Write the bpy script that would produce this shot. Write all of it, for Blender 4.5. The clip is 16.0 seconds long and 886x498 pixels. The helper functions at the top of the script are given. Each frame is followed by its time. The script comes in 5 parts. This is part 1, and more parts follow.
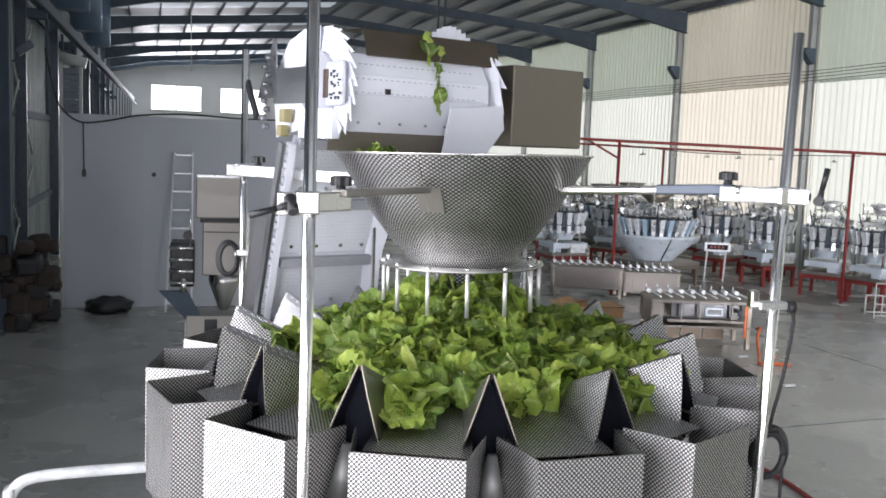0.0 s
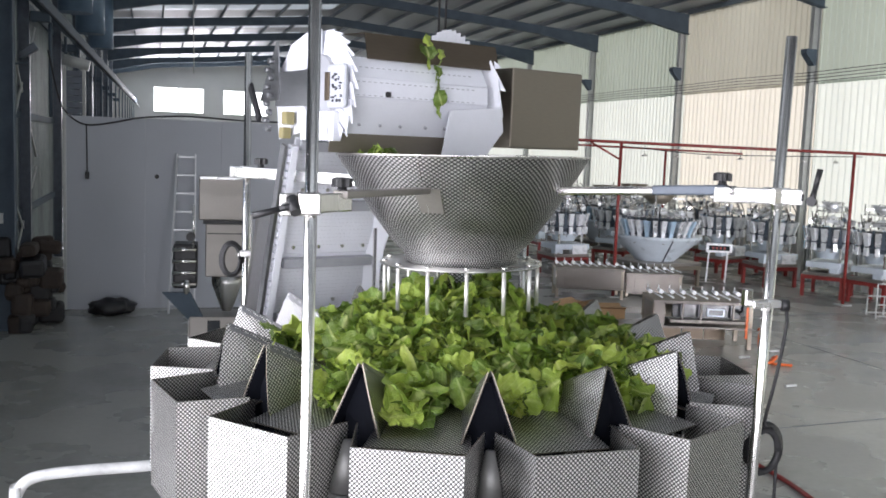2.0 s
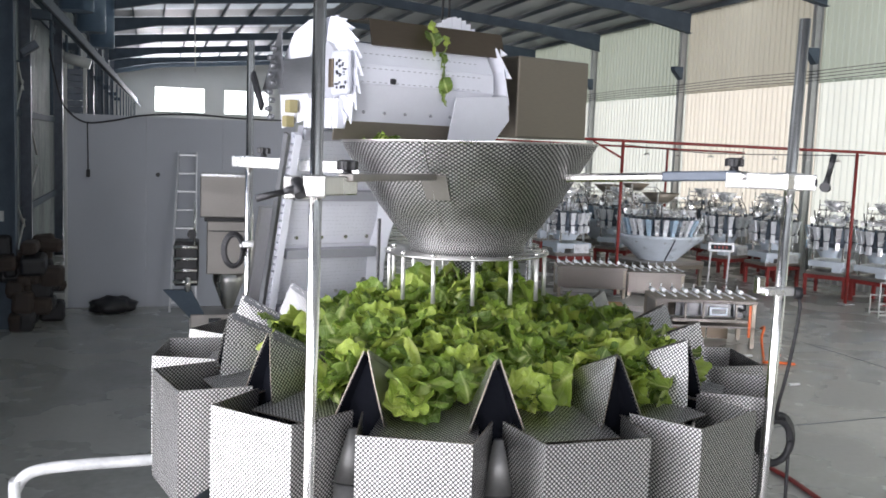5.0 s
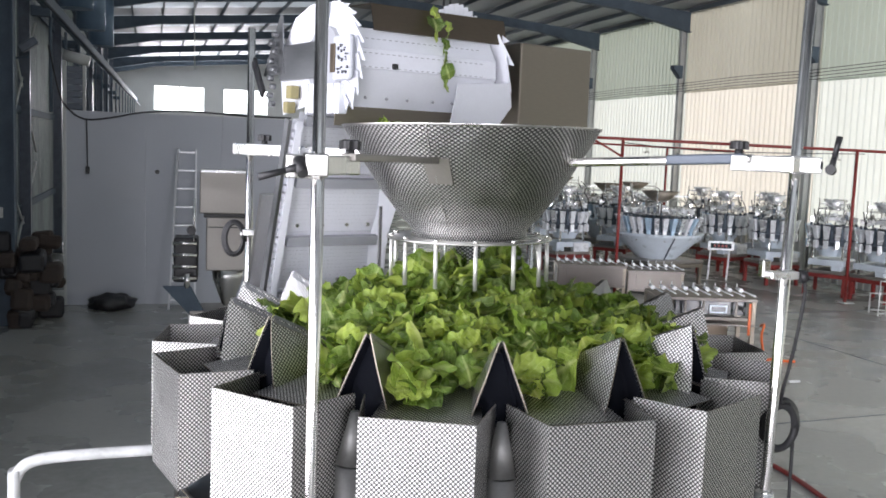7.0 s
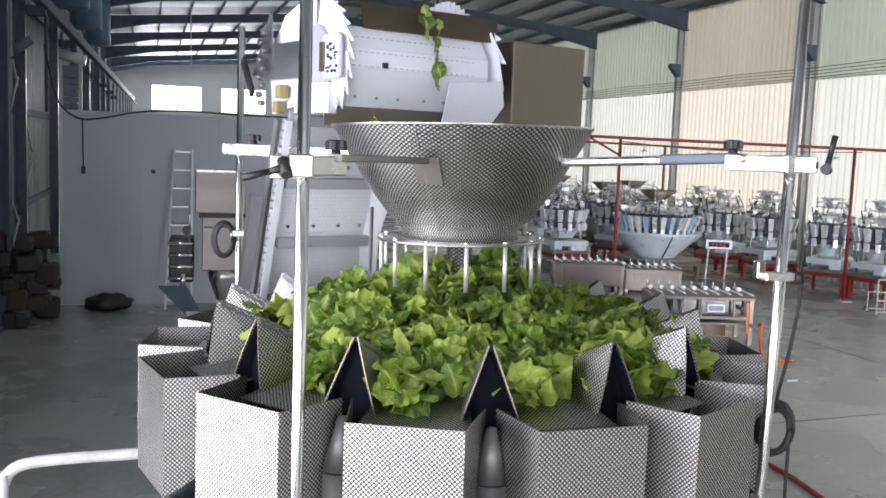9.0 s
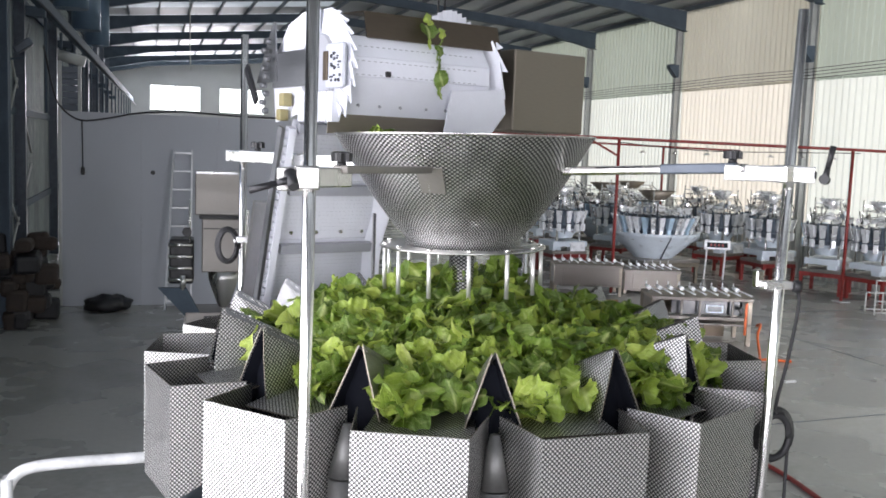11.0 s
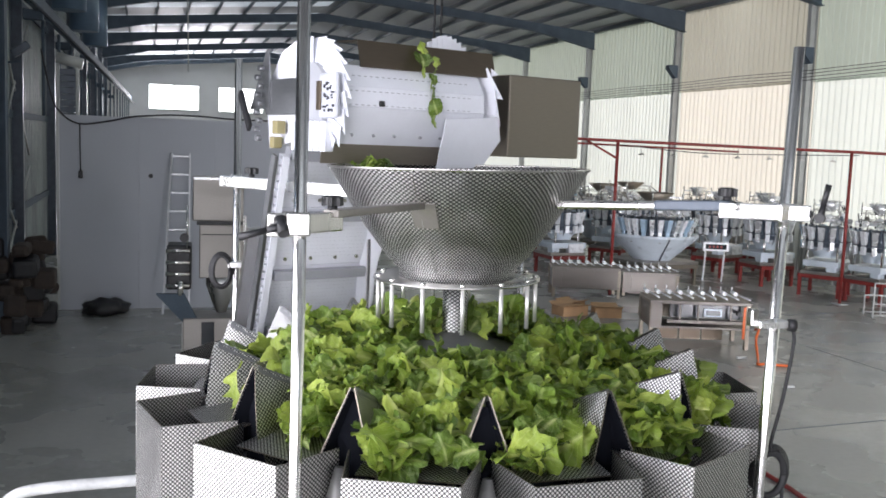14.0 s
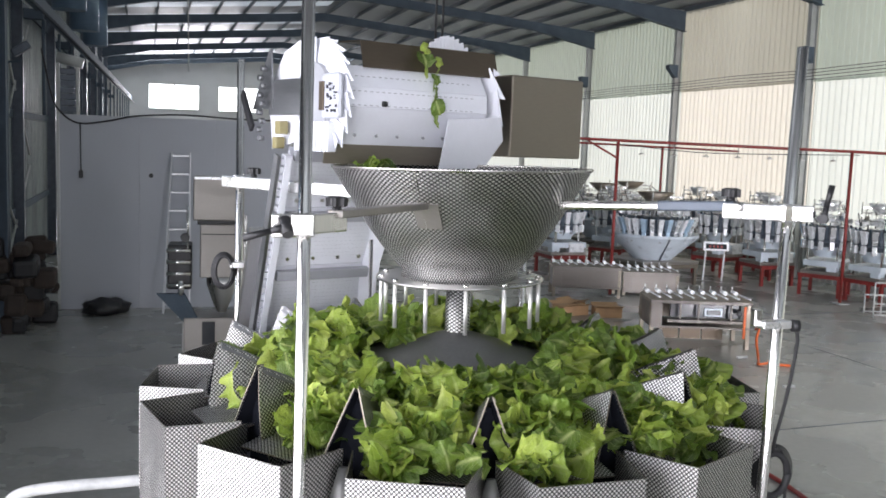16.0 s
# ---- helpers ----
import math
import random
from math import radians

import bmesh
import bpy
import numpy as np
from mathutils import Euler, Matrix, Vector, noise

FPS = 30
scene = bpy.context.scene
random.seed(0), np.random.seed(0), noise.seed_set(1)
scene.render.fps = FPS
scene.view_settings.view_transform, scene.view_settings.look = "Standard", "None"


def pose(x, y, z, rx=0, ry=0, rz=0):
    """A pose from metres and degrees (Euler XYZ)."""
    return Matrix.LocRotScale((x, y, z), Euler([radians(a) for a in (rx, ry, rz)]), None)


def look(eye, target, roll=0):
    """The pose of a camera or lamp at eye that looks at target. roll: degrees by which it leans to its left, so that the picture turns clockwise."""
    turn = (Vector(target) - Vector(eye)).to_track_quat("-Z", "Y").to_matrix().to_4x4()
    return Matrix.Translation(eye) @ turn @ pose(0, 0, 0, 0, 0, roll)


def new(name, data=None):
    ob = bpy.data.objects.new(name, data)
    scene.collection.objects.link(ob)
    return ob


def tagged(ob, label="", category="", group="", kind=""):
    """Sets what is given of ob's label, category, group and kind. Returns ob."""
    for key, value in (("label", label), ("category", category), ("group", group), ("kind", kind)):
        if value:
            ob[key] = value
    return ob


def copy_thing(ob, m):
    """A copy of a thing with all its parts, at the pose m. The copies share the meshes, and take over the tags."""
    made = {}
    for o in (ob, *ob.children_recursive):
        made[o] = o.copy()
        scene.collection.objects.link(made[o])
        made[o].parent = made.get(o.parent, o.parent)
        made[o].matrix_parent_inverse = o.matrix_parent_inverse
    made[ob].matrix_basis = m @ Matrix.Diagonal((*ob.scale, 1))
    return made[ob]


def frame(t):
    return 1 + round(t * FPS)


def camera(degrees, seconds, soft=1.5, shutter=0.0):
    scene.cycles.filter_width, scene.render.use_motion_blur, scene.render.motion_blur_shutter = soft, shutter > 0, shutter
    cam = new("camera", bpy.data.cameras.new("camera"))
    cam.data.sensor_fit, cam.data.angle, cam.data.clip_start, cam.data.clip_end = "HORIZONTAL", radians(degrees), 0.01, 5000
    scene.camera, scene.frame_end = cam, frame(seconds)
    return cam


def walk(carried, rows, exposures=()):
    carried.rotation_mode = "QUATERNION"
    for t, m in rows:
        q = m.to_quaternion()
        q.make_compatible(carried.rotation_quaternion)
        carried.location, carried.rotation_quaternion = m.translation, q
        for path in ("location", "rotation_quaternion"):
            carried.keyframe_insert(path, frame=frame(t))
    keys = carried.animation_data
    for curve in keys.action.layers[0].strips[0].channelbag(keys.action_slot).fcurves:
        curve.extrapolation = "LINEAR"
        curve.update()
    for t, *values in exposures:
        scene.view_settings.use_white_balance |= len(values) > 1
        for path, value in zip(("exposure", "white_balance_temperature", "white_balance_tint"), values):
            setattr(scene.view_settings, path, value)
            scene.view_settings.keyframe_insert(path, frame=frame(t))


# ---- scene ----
cam = camera(50.7, 16.0, soft=1.75)
PATH = [
    (0, (0.164, -1.408, 2.685), (0.764, 0.488, 2.471), 2.2),
    (0.5, (0.166, -1.407, 2.701), (0.765, 0.49, 2.488), 2.2),
    (1, (0.162, -1.434, 2.694), (0.759, 0.462, 2.482), 2.2),
    (1.5, (0.159, -1.449, 2.687), (0.755, 0.448, 2.475), 2.1),
    (2, (0.159, -1.448, 2.686), (0.754, 0.45, 2.475), 2.1),
    (2.5, (0.166, -1.441, 2.681), (0.76, 0.457, 2.47), 2.1),
    (3, (0.171, -1.433, 2.671), (0.764, 0.465, 2.461), 2.1),
    (3.5, (0.172, -1.42, 2.661), (0.765, 0.478, 2.451), 2.1),
    (4, (0.168, -1.414, 2.654), (0.761, 0.484, 2.444), 2.1),
    (6.5, (0.152, -1.405, 2.64), (0.746, 0.493, 2.43), 2.2),
    (7, (0.155, -1.398, 2.609), (0.75, 0.5, 2.399), 2.2),
    (7.5, (0.164, -1.388, 2.596), (0.761, 0.509, 2.386), 2.1),
    (8, (0.176, -1.383, 2.599), (0.772, 0.515, 2.388), 2.1),
    (8.5, (0.185, -1.37, 2.603), (0.782, 0.527, 2.392), 2.1),
    (9, (0.185, -1.37, 2.612), (0.783, 0.527, 2.4), 2.1),
    (11.5, (0.164, -1.392, 2.64), (0.766, 0.503, 2.427), 2.1),
    (12, (0.164, -1.377, 2.646), (0.767, 0.518, 2.432), 2.1),
    (12.5, (0.167, -1.367, 2.651), (0.771, 0.528, 2.436), 2.1),
    (13, (0.173, -1.371, 2.651), (0.777, 0.524, 2.437), 2.1),
    (13.5, (0.18, -1.373, 2.673), (0.783, 0.521, 2.457), 2.1),
    (14, (0.184, -1.37, 2.726), (0.787, 0.525, 2.508), 2.1),
    (14.5, (0.176, -1.372, 2.745), (0.78, 0.522, 2.526), 2.1),
    (15, (0.173, -1.371, 2.73), (0.777, 0.523, 2.513), 2.1),
    (15.5, (0.173, -1.369, 2.722), (0.777, 0.525, 2.504), 2.1),
    (16, (0.176, -1.368, 2.728), (0.779, 0.526, 2.509), 2.1),
]
walk(cam, [(t, look(eye, target, roll)) for t, eye, target, roll in PATH])

# ---- light ----
world = bpy.data.worlds.new("sky")
scene.world = world
world.use_nodes = True
wn = world.node_tree.nodes
sky = wn.new("ShaderNodeTexSky")
sky.sky_type = "NISHITA"
sky.sun_disc = False
sky.sun_elevation = radians(38)
sky.sun_rotation = radians(90)
wn["Background"].inputs["Strength"].default_value = 0.12
world.node_tree.links.new(sky.outputs["Color"], wn["Background"].inputs["Color"])

sun = new("sun", bpy.data.lights.new("sun", "SUN"))
sun.data.energy, sun.data.angle, sun.data.color = 5.2, radians(0.5), (1.0, 0.95, 0.88)
sun.matrix_world = look((30, 8, 22), (0, 12, 0))


def daylight(name, eye, target, w, h, watts, color=(0.95, 0.925, 1.0), spread=180):
    """Sky light that enters by an opening."""
    lamp = new(name, bpy.data.lights.new(name, "AREA"))
    lamp.data.shape, lamp.data.size, lamp.data.size_y = "RECTANGLE", w, h
    lamp.data.energy, lamp.data.color = watts, color
    lamp.data.spread = radians(spread)
    lamp.matrix_world = look(eye, target)
    return lamp


daylight("daylight_side_gate", (-1.97, -1.1, 2.4), (3, -0.5, 2.1), 6.4, 3.8, 440)
daylight("daylight_rear_gate", (0.4, -9.8, 2.6), (1.4, 6, 2.2), 3.9, 4.6, 420)
# added fill lamp: narrow beam from an unseen opening, brightens the far weighers
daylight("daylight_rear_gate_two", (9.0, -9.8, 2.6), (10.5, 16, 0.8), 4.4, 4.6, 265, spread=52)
daylight("daylight_far_windows", (3.0, 53.6, 4.9), (4.5, 20, 1.5), 6.0, 1.3, 1100)

scene.view_settings.exposure = 0.0


# ---- materials ----
def tree(name):
    m = bpy.data.materials.new(name)
    m.use_nodes = True
    n, l = m.node_tree.nodes, m.node_tree.links
    return m, n, l, n["Principled BSDF"]


def mk(name, col, rough=0.5, metal=0.0, var=0.2, scale=6.0, bump=0.15, bscale=60.0, spec=0.5, stretch=(1, 1, 1), rvar=0.12):
    """A surface with broad stains, fine grain, uneven gloss and fine relief."""
    m, n, l, b = tree(name)
    tc = n.new("ShaderNodeTexCoord")
    mp = n.new("ShaderNodeMapping")
    mp.inputs["Scale"].default_value = stretch
    l.new(tc.outputs["Object"], mp.inputs["Vector"])
    n1, n2 = n.new("ShaderNodeTexNoise"), n.new("ShaderNodeTexNoise")
    n1.inputs["Scale"].default_value, n1.inputs["Detail"].default_value = scale, 6
    n2.inputs["Scale"].default_value, n2.inputs["Detail"].default_value = bscale, 3
    for k in (n1, n2):
        l.new(mp.outputs["Vector"], k.inputs["Vector"])
    add = n.new("ShaderNodeMath")
    add.operation = "MULTIPLY_ADD"
    add.inputs[1].default_value, add.inputs[2].default_value = 0.35, 0.0
    l.new(n2.outputs["Fac"], add.inputs[0])
    sm = n.new("ShaderNodeMath")
    sm.operation = "ADD"
    l.new(n1.outputs["Fac"], sm.inputs[0])
    l.new(add.outputs[0], sm.inputs[1])
    ramp = n.new("ShaderNodeValToRGB")
    ramp.color_ramp.elements[0].position, ramp.color_ramp.elements[1].position = 0.42, 0.95
    ramp.color_ramp.elements[0].color = (*[max(0, c * (1 - var)) for c in col], 1)
    ramp.color_ramp.elements[1].color = (*[min(1, c * (1 + var)) for c in col], 1)
    l.new(sm.outputs[0], ramp.inputs["Fac"])
    l.new(ramp.outputs["Color"], b.inputs["Base Color"])
    mr = n.new("ShaderNodeMapRange")
    mr.inputs["To Min"].default_value, mr.inputs["To Max"].default_value = max(0.02, rough - rvar), min(1, rough + rvar)
    mr.inputs["From Min"].default_value, mr.inputs["From Max"].default_value = 0.3, 0.7
    l.new(n1.outputs["Fac"], mr.inputs["Value"])
    l.new(mr.outputs["Result"], b.inputs["Roughness"])
    b.inputs["Metallic"].default_value = metal
    b.inputs["Specular IOR Level"].default_value = spec
    bp = n.new("ShaderNodeBump")
    bp.inputs["Strength"].default_value, bp.inputs["Distance"].default_value = bump, 0.004
    l.new(n2.outputs["Fac"], bp.inputs["Height"])
    l.new(bp.outputs["Normal"], b.inputs["Normal"])
    return m


def dimpled(name, pitch=0.0070, col=(0.66, 0.655, 0.64), rough=0.36):
    """Embossed stainless sheet: a diamond field of small pressed bumps, their light and dark painted in."""
    m, n, l, b = tree(name)
    uv = n.new("ShaderNodeUVMap")
    mp = n.new("ShaderNodeMapping")
    mp.inputs["Rotation"].default_value = (0, 0, radians(45))
    mp.inputs["Scale"].default_value = (1 / pitch, 1 / pitch, 1)
    l.new(uv.outputs["UV"], mp.inputs["Vector"])
    v = n.new("ShaderNodeTexVoronoi")
    v.voronoi_dimensions, v.inputs["Randomness"].default_value, v.inputs["Scale"].default_value = "2D", 0.0, 1.0
    l.new(mp.outputs["Vector"], v.inputs["Vector"])
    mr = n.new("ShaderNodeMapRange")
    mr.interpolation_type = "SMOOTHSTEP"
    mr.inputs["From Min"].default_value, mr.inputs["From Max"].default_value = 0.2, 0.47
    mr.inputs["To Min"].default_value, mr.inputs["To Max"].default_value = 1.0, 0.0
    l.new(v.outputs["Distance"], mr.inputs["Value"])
    bp = n.new("ShaderNodeBump")
    bp.inputs["Strength"].default_value, bp.inputs["Distance"].default_value = 0.45, 0.0016
    l.new(mr.outputs["Result"], bp.inputs["Height"])
    l.new(bp.outputs["Normal"], b.inputs["Normal"])
    ns = n.new("ShaderNodeTexNoise")
    ns.inputs["Scale"].default_value, ns.inputs["Detail"].default_value = 14, 5
    tc = n.new("ShaderNodeTexCoord")
    l.new(tc.outputs["Object"], ns.inputs["Vector"])
    # bump tops painted bright and gaps dark, as light would show the relief
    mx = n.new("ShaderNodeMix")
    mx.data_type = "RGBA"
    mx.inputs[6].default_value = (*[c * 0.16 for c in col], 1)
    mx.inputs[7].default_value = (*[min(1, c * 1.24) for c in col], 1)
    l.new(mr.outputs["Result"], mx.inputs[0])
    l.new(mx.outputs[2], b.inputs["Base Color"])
    rr = n.new("ShaderNodeMapRange")
    rr.inputs["From Min"].default_value, rr.inputs["From Max"].default_value = 0.3, 0.7
    rr.inputs["To Min"].default_value, rr.inputs["To Max"].default_value = rough - 0.07, rough + 0.12
    l.new(ns.outputs["Fac"], rr.inputs["Value"])
    l.new(rr.outputs["Result"], b.inputs["Roughness"])
    b.inputs["Metallic"].default_value = 1.0
    return m


def sheet_light(name, col, trans):
    """Daylight panel: thin sheet that lets diffused light through."""
    m, n, l, b = tree(name)
    out = n["Material Output"]
    tr = n.new("ShaderNodeBsdfTranslucent")
    mix = n.new("ShaderNodeMixShader")
    mix.inputs["Fac"].default_value = trans
    oi = n.new("ShaderNodeObjectInfo")
    ns = n.new("ShaderNodeTexNoise")
    ns.inputs["Scale"].default_value, ns.inputs["Detail"].default_value = 0.8, 5
    tc = n.new("ShaderNodeTexCoord")
    mp = n.new("ShaderNodeMapping")
    mp.inputs["Scale"].default_value = (1, 1, 0.25)
    l.new(tc.outputs["Object"], mp.inputs["Vector"])
    l.new(mp.outputs["Vector"], ns.inputs["Vector"])
    ramp = n.new("ShaderNodeValToRGB")
    ramp.color_ramp.elements[0].color = (*[c * 0.88 for c in col], 1)
    ramp.color_ramp.elements[1].color = (*[min(1, c * 1.06) for c in col], 1)
    l.new(ns.outputs["Fac"], ramp.inputs["Fac"])
    l.new(ramp.outputs["Color"], tr.inputs["Color"])
    l.new(ramp.outputs["Color"], b.inputs["Base Color"])
    b.inputs["Roughness"].default_value = 0.45
    l.new(b.outputs[0], mix.inputs[1])
    l.new(tr.outputs[0], mix.inputs[2])
    l.new(mix.outputs[0], out.inputs["Surface"])
    return m


def lettuce_mat():
    m, n, l, b = tree("lettuce")
    out = n["Material Output"]
    uv = n.new("ShaderNodeUVMap")
    sep = n.new("ShaderNodeSeparateXYZ")
    l.new(uv.outputs["UV"], sep.inputs[0])
    geo = n.new("ShaderNodeNewGeometry")
    ns = n.new("ShaderNodeTexNoise")
    ns.inputs["Scale"].default_value, ns.inputs["Detail"].default_value = 28, 5
    tc = n.new("ShaderNodeTexCoord")
    l.new(tc.outputs["Object"], ns.inputs["Vector"])
    isl = n.new("ShaderNodeValToRGB")
    e = isl.color_ramp.elements
    e[0].color, e[1].color = (0.06, 0.105, 0.015, 1), (0.60, 0.66, 0.30, 1)
    e[0].position, e[1].position = 0.0, 1.0
    for p, c in ((0.92, (0.53, 0.61, 0.19, 1)), (0.3, (0.112, 0.19, 0.030, 1)), (0.58, (0.215, 0.325, 0.050, 1)), (0.83, (0.37, 0.475, 0.098, 1))):
        k = isl.color_ramp.elements.new(p)
        k.color = c
    l.new(geo.outputs["Random Per Island"], isl.inputs["Fac"])
    rib = n.new("ShaderNodeMapRange")
    rib.inputs["From Min"].default_value, rib.inputs["From Max"].default_value = 0.0, 0.2
    rib.inputs["To Min"].default_value, rib.inputs["To Max"].default_value = 0.55, 0.0
    l.new(sep.outputs["X"], rib.inputs["Value"])
    pale = n.new("ShaderNodeMix")
    pale.data_type = "RGBA"
    pale.inputs[7].default_value = (0.62, 0.69, 0.33, 1)
    # side veins run out from the rib
    slope = n.new("ShaderNodeMath")
    slope.operation = "MULTIPLY_ADD"
    slope.inputs[1].default_value = -0.55
    l.new(sep.outputs["X"], slope.inputs[0])
    l.new(sep.outputs["Y"], slope.inputs[2])
    wob = n.new("ShaderNodeMath")
    wob.operation = "MULTIPLY_ADD"
    wob.inputs[1].default_value = 0.12
    l.new(ns.outputs["Fac"], wob.inputs[0])
    l.new(slope.outputs[0], wob.inputs[2])
    saw = n.new("ShaderNodeMath")
    saw.operation = "PINGPONG"
    saw.inputs[1].default_value = 0.085
    l.new(wob.outputs[0], saw.inputs[0])
    line = n.new("ShaderNodeMapRange")
    line.inputs["From Min"].default_value, line.inputs["From Max"].default_value = 0.0, 0.022
    line.inputs["To Min"].default_value, line.inputs["To Max"].default_value = 0.22, 0.0
    l.new(saw.outputs[0], line.inputs["Value"])
    both = n.new("ShaderNodeMath")
    both.operation = "MAXIMUM"
    l.new(rib.outputs["Result"], both.inputs[0])
    l.new(line.outputs["Result"], both.inputs[1])
    l.new(both.outputs[0], pale.inputs[0])
    l.new(isl.outputs["Color"], pale.inputs[6])
    spot = n.new("ShaderNodeMix")
    spot.data_type, spot.blend_type = "RGBA", "MULTIPLY"
    spot.inputs[0].default_value = 0.6
    gr = n.new("ShaderNodeValToRGB")
    gr.color_ramp.elements[0].color, gr.color_ramp.elements[1].color = (0.7, 0.72, 0.62, 1), (1.4, 1.35, 1.25, 1)
    gr.color_ramp.elements[0].position, gr.color_ramp.elements[1].position = 0.3, 0.7
    l.new(ns.outputs["Fac"], gr.inputs["Fac"])
    l.new(pale.outputs[2], spot.inputs[6])
    l.new(gr.outputs["Color"], spot.inputs[7])
    foot = n.new("ShaderNodeValToRGB")
    foot.color_ramp.elements[0].color, foot.color_ramp.elements[1].color = (1.32, 1.23, 1.25, 1), (0.84, 0.91, 0.77, 1)
    l.new(sep.outputs["Y"], foot.inputs["Fac"])
    tint = n.new("ShaderNodeMix")
    tint.data_type, tint.blend_type = "RGBA", "MULTIPLY"
    tint.inputs[0].default_value = 1.0
    l.new(spot.outputs[2], tint.inputs[6])
    l.new(foot.outputs["Color"], tint.inputs[7])
    spot = tint
    l.new(spot.outputs[2], b.inputs["Base Color"])
    b.inputs["Roughness"].default_value = 0.3
    vein = n.new("ShaderNodeTexNoise")
    vein.inputs["Scale"].default_value, vein.inputs["Detail"].default_value = 90, 6
    l.new(tc.outputs["Object"], vein.inputs["Vector"])
    bp = n.new("ShaderNodeBump")
    bp.inputs["Strength"].default_value, bp.inputs["Distance"].default_value = 0.9, 0.009
    l.new(vein.outputs["Fac"], bp.inputs["Height"])
    l.new(bp.outputs["Normal"], b.inputs["Normal"])
    tr = n.new("ShaderNodeBsdfTranslucent")
    l.new(spot.outputs[2], tr.inputs["Color"])
    mix = n.new("ShaderNodeMixShader")
    mix.inputs["Fac"].default_value = 0.33
    l.new(b.outputs[0], mix.inputs[1])
    l.new(tr.outputs[0], mix.inputs[2])
    l.new(mix.outputs[0], out.inputs["Surface"])
    return m


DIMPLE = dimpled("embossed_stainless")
STEEL = mk("brushed_stainless", (0.60, 0.59, 0.57), 0.3, 1.0, 0.12, 5, 0.05, 180, stretch=(1, 1, 0.15))
CHROME = mk("polished_tube", (0.84, 0.825, 0.80), 0.19, 1.0, 0.08, 9, 0.03, 120, rvar=0.05)
PIN = mk("pale_satin_pin", (0.82, 0.81, 0.79), 0.42, 0.75, 0.06, 9, 0.03, 120)
# near-black: shade of the divider openings put into the colour
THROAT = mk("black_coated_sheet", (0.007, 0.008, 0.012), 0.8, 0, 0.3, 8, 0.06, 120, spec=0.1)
GREYSTEEL = mk("grey_rolled_steel", (0.24, 0.245, 0.255), 0.45, 0.9, 0.15, 6, 0.06, 150, stretch=(1, 0.2, 1))
SATIN = mk("satin_stainless", (0.26, 0.23, 0.19), 0.5, 0.85, 0.1, 3, 0.04, 200, stretch=(0.2, 1, 1))
HOOD = mk("brown_tinted_stainless", (0.13, 0.105, 0.08), 0.45, 0.9, 0.15, 4, 0.05, 150, stretch=(0.2, 1, 1))
DARKCONE = mk("dark_worn_steel", (0.19, 0.19, 0.185), 0.45, 0.8, 0.2, 7, 0.05, 120)
BLACK = mk("black_plastic", (0.016, 0.016, 0.018), 0.42, 0, 0.3, 20, 0.1, 200)
RUBBER = mk("black_cable_rubber", (0.02, 0.02, 0.022), 0.55, 0, 0.3, 20, 0.1, 200)
DARKIN = mk("dark_navy_inner_sheet", (0.035, 0.04, 0.06), 0.35, 0.3, 0.3, 8, 0.08, 120)
BELT = mk("white_belt_plastic", (0.74, 0.755, 0.81), 0.4, 0, 0.05, 10, 0.06, 150)
BELTGREY = mk("grey_cleat_plastic", (0.36, 0.37, 0.40), 0.45, 0, 0.1, 10, 0.06, 150)
BLOCK = mk("pale_grey_block", (0.50, 0.52, 0.57), 0.45, 0, 0.08, 12, 0.05, 100)
YELLOW = mk("yellowed_nylon", (0.27, 0.235, 0.11), 0.5, 0, 0.1, 12, 0.06, 100)
WHITEBAR = mk("bright_flat_bar", (0.86, 0.86, 0.85), 0.28, 0.85, 0.06, 9, 0.04, 150)
WHITEPIPE = mk("white_enamel_pipe", (0.60, 0.61, 0.60), 0.4, 0, 0.22, 16, 0.06, 60)
FLOOR = mk("grey_green_painted_floor", (0.343, 0.343, 0.322), 0.27, 0, 0.24, 0.9, 0.06, 14, rvar=0.13)
PANEL = mk("pale_grey_sandwich_panel", (0.44, 0.46, 0.505), 0.5, 0, 0.05, 0.8, 0.05, 30)
# near-black blue-grey: the wall's deep shade is set into this colour
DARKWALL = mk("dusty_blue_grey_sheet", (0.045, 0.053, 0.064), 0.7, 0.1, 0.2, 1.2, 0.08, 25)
GREYWALL = mk("off_white_sheet", (0.55, 0.56, 0.55), 0.55, 0, 0.1, 0.7, 0.05, 25)
# dark paint, lightened and blued so that it carries the haze under the roof
BEAM = mk("dark_blue_grey_paint", (0.095, 0.122, 0.152), 0.75, 0, 0.2, 3, 0.06, 40, spec=0.15)
DRUM = mk("dark_blue_grey_drum", (0.10, 0.12, 0.15), 0.4, 0.2, 0.25, 8, 0.06, 60)
JUNK = mk("grimy_brown_card", (0.045, 0.033, 0.027), 0.85, 0, 0.35, 5, 0.12, 50)
PURLIN = mk("blue_grey_primer", (0.14, 0.165, 0.19), 0.6, 0, 0.2, 3, 0.06, 40)
COLUMN = mk("grey_painted_steel", (0.46, 0.475, 0.46), 0.5, 0, 0.15, 3, 0.06, 40)
ROOF = mk("grey_roof_sheet", (0.36, 0.38, 0.40), 0.55, 0, 0.12, 0.9, 0.06, 25)
DULL = mk("dull_grey_stainless", (0.31, 0.292, 0.27), 0.42, 0.7, 0.14, 3, 0.05, 120, stretch=(0.3, 1, 1))
TABLE = mk("worn_table_steel", (0.115, 0.104, 0.094), 0.4, 0.6, 0.16, 3, 0.05, 120, stretch=(0.3, 1, 1))
MIRROR = mk("polished_bucket_steel", (0.84, 0.85, 0.86), 0.25, 0.55, 0.1, 6, 0.04, 60)
